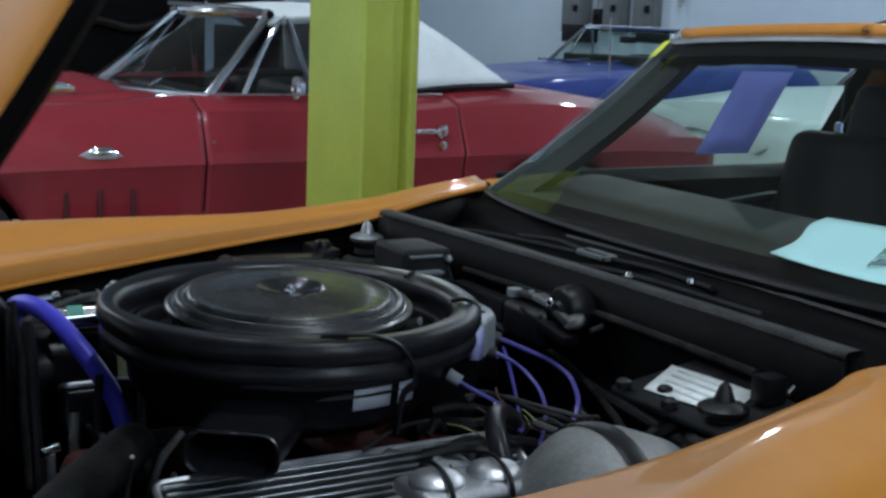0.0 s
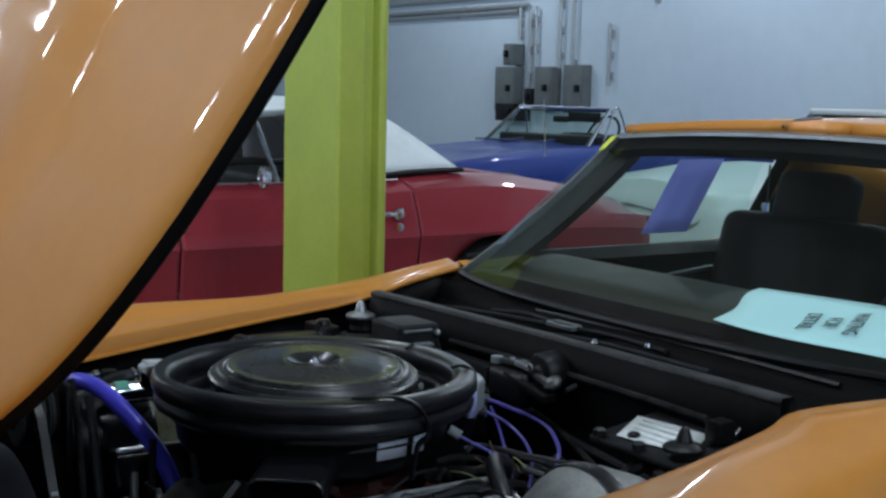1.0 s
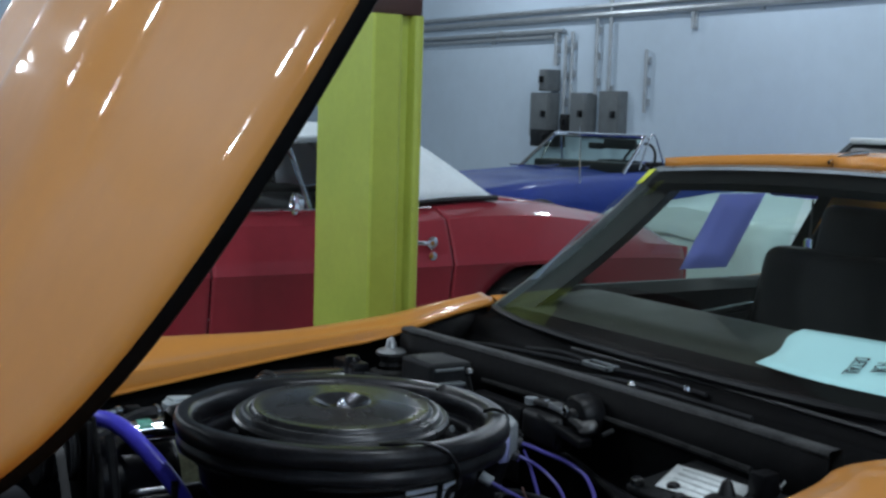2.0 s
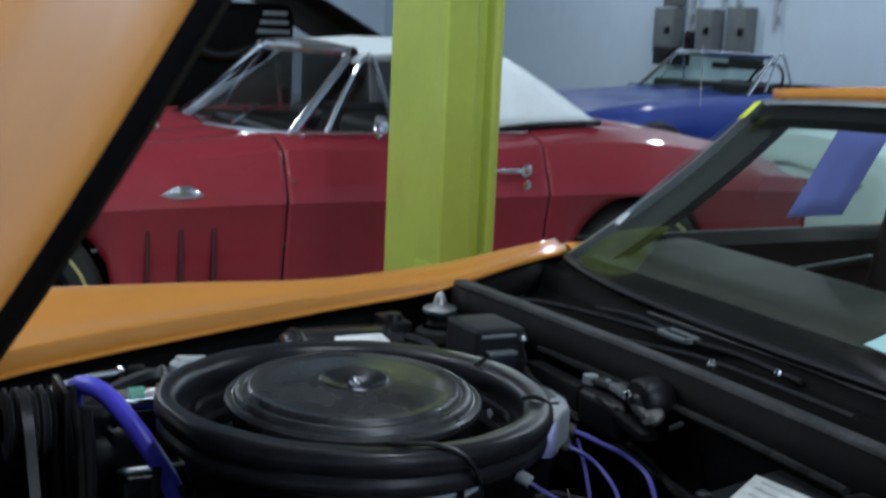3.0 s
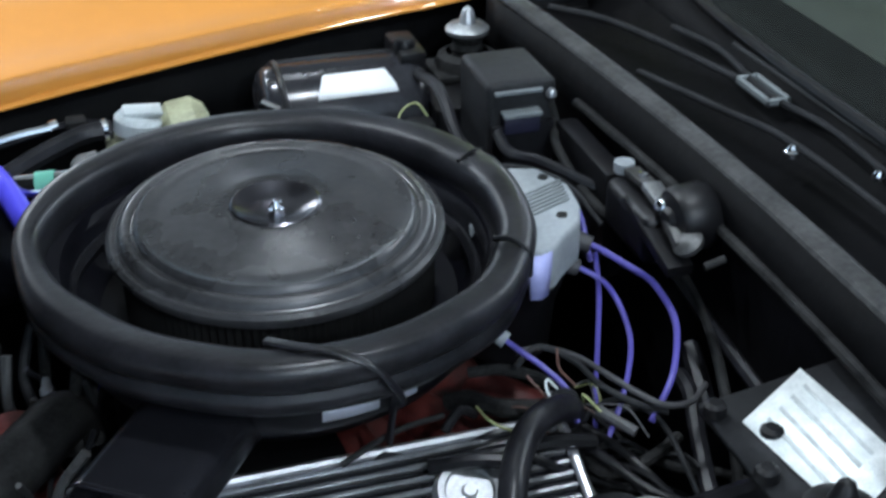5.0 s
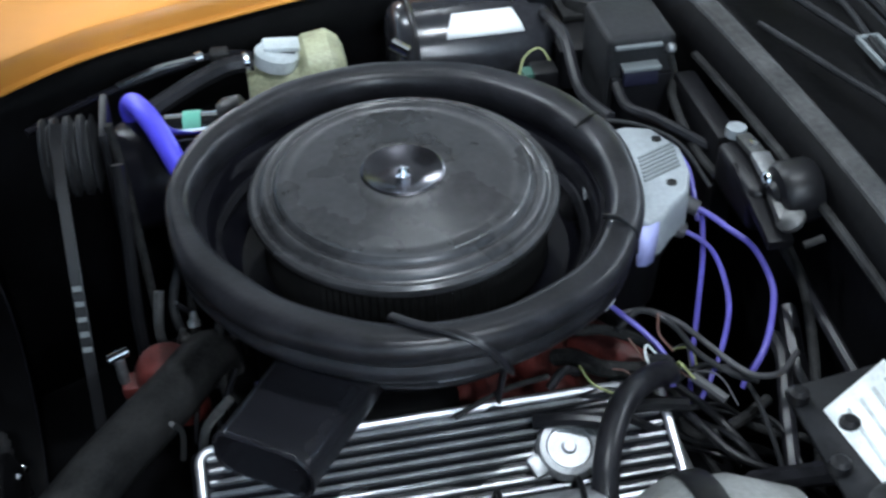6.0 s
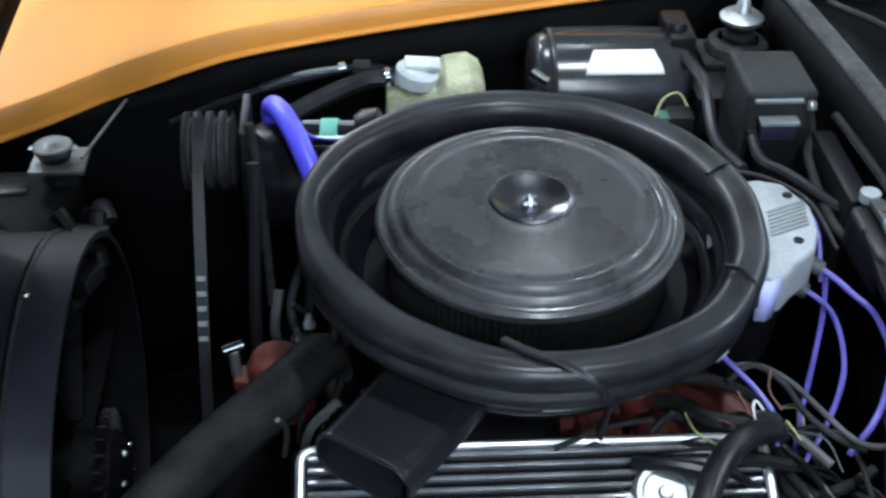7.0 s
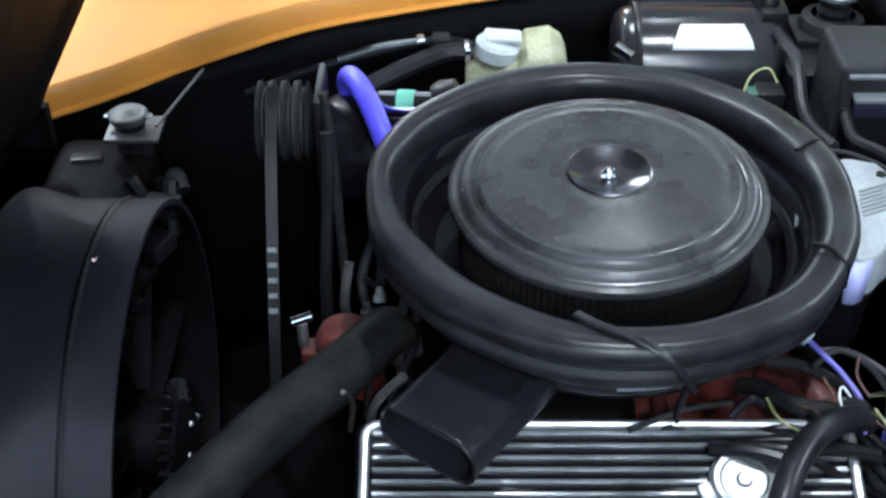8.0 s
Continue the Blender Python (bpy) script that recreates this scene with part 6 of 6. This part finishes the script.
for wx, wz in BW:
    for s in (1, -1):
        car_wheel(blue, wx, BY + s * 0.74, s, ALLOY, 10)
part("cockpit", box((BX + 0.25, BY - 0.6, 0.6), (BX + 1.2, BY + 0.6, 0.88), 0.03, 3), LEATHER, blue)


def blue_screen(u, v):
    return Vector((BX - 0.12 + 0.36 * v - 0.10 * (1 - u * u), BY + u * (0.68 - 0.09 * v), 0.845 + 0.325 * v))


bs = part("windscreen", loft([[blue_screen(u, v) for u in UR] for v in VS]), GREEN_GLASS, blue)
bs.visible_shadow = False
part("screen_frame", tube([blue_screen(-1, v) for v in VS] + [blue_screen(u, 1) for u in UR] + [blue_screen(1, v) for v in reversed(VS)], 0.018, 8, 1), CHROME, bs)
part("header", tube([blue_screen(u, 1) + Vector((0.02, 0, -0.012)) for u in UR], 0.016, 8, 1), BLACK, bs)
for s in (1, -1):
    if s < 0:
        part("visor", box((BX + 0.20, BY + s * 0.30 - 0.2, 1.05), (BX + 0.23, BY + s * 0.30 + 0.2, 1.14), 0.012), BLACK, blue)
    part("quarter_light", tube([(BX + 0.1, BY + s * 0.66, 0.88), (BX + 0.27, BY + s * 0.62, 1.165), (BX + 0.34, BY + s * 0.62, 1.16), (BX + 0.42, BY + s * 0.67, 0.88)], 0.009, 8, 3), CHROME, blue)
    part("seat", box((BX + 0.7, BY + s * 0.32 - 0.22, 0.5), (BX + 0.95, BY + s * 0.32 + 0.22, 0.93), 0.06, 3), LEATHER, blue)
    part("wiper", tube([(BX - 0.35, BY + s * 0.2 + 0.35, 0.872), (BX - 0.28, BY + s * 0.2, 0.878), (BX - 0.24, BY + s * 0.2 - 0.2, 0.90)], 0.009, 6, 4), CHROME, blue)
part("dash", box((BX - 0.02, BY - 0.60, 0.72), (BX + 0.26, BY + 0.60, 0.935), 0.03, 3), BLACK, blue)
part("steering_wheel", lathe([(0.19 + 0.013 * math.cos(a), 0.013 * math.sin(a)) for a in [2 * math.pi * k / 8 for k in range(8)]], 32, at(BX + 0.42, BY - 0.34, 0.93, Matrix.Rotation(radians(-65), 4, "Y")), close=True), BLACK, blue)
part("mirror", box((BX + 0.2, BY - 0.1, 1.04), (BX + 0.23, BY + 0.1, 1.10), 0.02), BLACK, blue)
part("aerial", tube([(BX - 0.72, BY - 0.98 + 0.2, 0.78), (BX - 0.74, BY - 0.98 + 0.2, 1.25)], 0.006, 6, 0), CHROME, blue)

blue.rotation_euler = (0, 0, radians(6))

# ---- pale-roofed car and yellow car in the far bays ----
pale = thing("saloon_car", 6.4, 4.1, 0, "white saloon with dark windows parked by the wall", "car")
part("body", loft([[(x, 4.1 + f * w, z - 0.1 * abs(f) ** 3) for f in (-1, -0.7, 0, 0.7, 1)] for x, w, z in ((4.25, 0.5, 0.66), (4.4, 0.72, 0.80), (5.2, 0.8, 0.88), (6.1, 0.8, 0.9), (7.5, 0.8, 0.9), (8.2, 0.7, 0.78))]), WHITE_PAINT, pale, thick=0.02)
part("lower_body", box((4.3, 3.35, 0.2), (8.15, 4.85, 0.76), 0.15, 4), WHITE_PAINT, pale)
part("cabin", loft([[(6.1, 4.1 - 0.68, 0.84), (6.1, 4.1 + 0.68, 0.84), (8.0, 4.1 + 0.68, 0.86), (8.0, 4.1 - 0.68, 0.86)], [(6.5, 4.1 - 0.56, 1.20), (6.5, 4.1 + 0.56, 1.20), (7.3, 4.1 + 0.56, 1.21), (7.3, 4.1 - 0.56, 1.21)]], close=True, ends=True), BLACK, pale)
part("roof", box((6.47, 3.52, 1.19), (7.35, 4.68, 1.235), 0.02, 3), CAP_WHITE, pale, "white roof")
part("pillar", tube([(6.1, 4.78, 0.85), (6.5, 4.66, 1.2)], 0.02, 8, 0), CHROME, pale)
for wx in (5.0, 7.5):
    for s in (1, -1):
        car_wheel(pale, wx, 4.1 + s * 0.66, s, ALLOY)

ycar = thing("yellow_car", 0.9, 6.6, 0, "yellow car with its black hood raised over the engine", "car")
part("body", loft([[(x, 6.6 + f * w, z - 0.08 * abs(f) ** 3) for f in (-1, -0.8, -0.4, 0, 0.4, 0.8, 1)] for x, w, z in ((-1.5, 0.6, 0.6), (-1.3, 0.78, 0.7), (-0.3, 0.84, 0.78), (0.9, 0.84, 0.79), (2.7, 0.84, 0.78), (3.0, 0.7, 0.66))]), YELLOW_CAR, ycar, thick=0.02)
part("lower_body", box((-1.45, 5.8, 0.22), (2.95, 7.4, 0.66), 0.12, 4), YELLOW_CAR, ycar)
part("raised_hood", loft([[(2.78 - 1.6 * t + 0.1 * t * t, 5.95 + 1.3 * f, 1.12 + 0.74 * t + 0.05 * math.sin(math.pi * t)) for f in (0, 0.33, 0.66, 1)] for t in (0, 0.25, 0.5, 0.75, 1)]), BAY, ycar, "black raised hood", thick=0.035)
motor_lump = part("engine", box((0.9, 6.12, 0.72), (2.08, 7.1, 1.40), 0.10, 3), BAY, ycar, "dark engine under the raised hood")
part("radiator", box((2.5, 6.0, 0.70), (2.62, 7.2, 1.10), 0.02, 2), BAY, ycar)
for k in range(3):
    part("bar", box((1.82 + 0.02 * k, 6.09, 1.22 + 0.055 * k), (2.03 - 0.01 * k, 6.125, 1.245 + 0.055 * k), 0.006), STEEL_GREY, motor_lump)
part("hose", tube([(1.1, 6.14, 1.0), (1.35, 6.08, 1.12), (1.6, 6.09, 1.08), (1.85, 6.14, 1.15)], 0.03, 10, 5), BLACK, motor_lump)
part("canister", lathe([(0.0, 0), (0.10, 0.0), (0.12, 0.03), (0.12, 0.12), (0.10, 0.15), (0, 0.16)], 24, at(1.5, 6.3, 1.38)), BLACK, motor_lump)
part("prop", tube([(1.05, 6.05, 0.8), (1.3, 6.02, 1.75)], 0.01, 8, 0), STEEL_GREY, ycar)
part("cabin", loft([[(-0.9, 5.95, 0.76), (-0.9, 7.25, 0.76), (0.8, 7.25, 0.78), (0.8, 5.95, 0.78)], [(-0.5, 6.05, 1.18), (-0.5, 7.15, 1.18), (0.3, 7.15, 1.18), (0.3, 6.05, 1.18)]], close=True, ends=True), BLACK, ycar)
for wx in (-0.6, 2.0):
    for s in (1, -1):
        car_wheel(ycar, wx, 6.6 + s * 0.70, s, ALLOY)
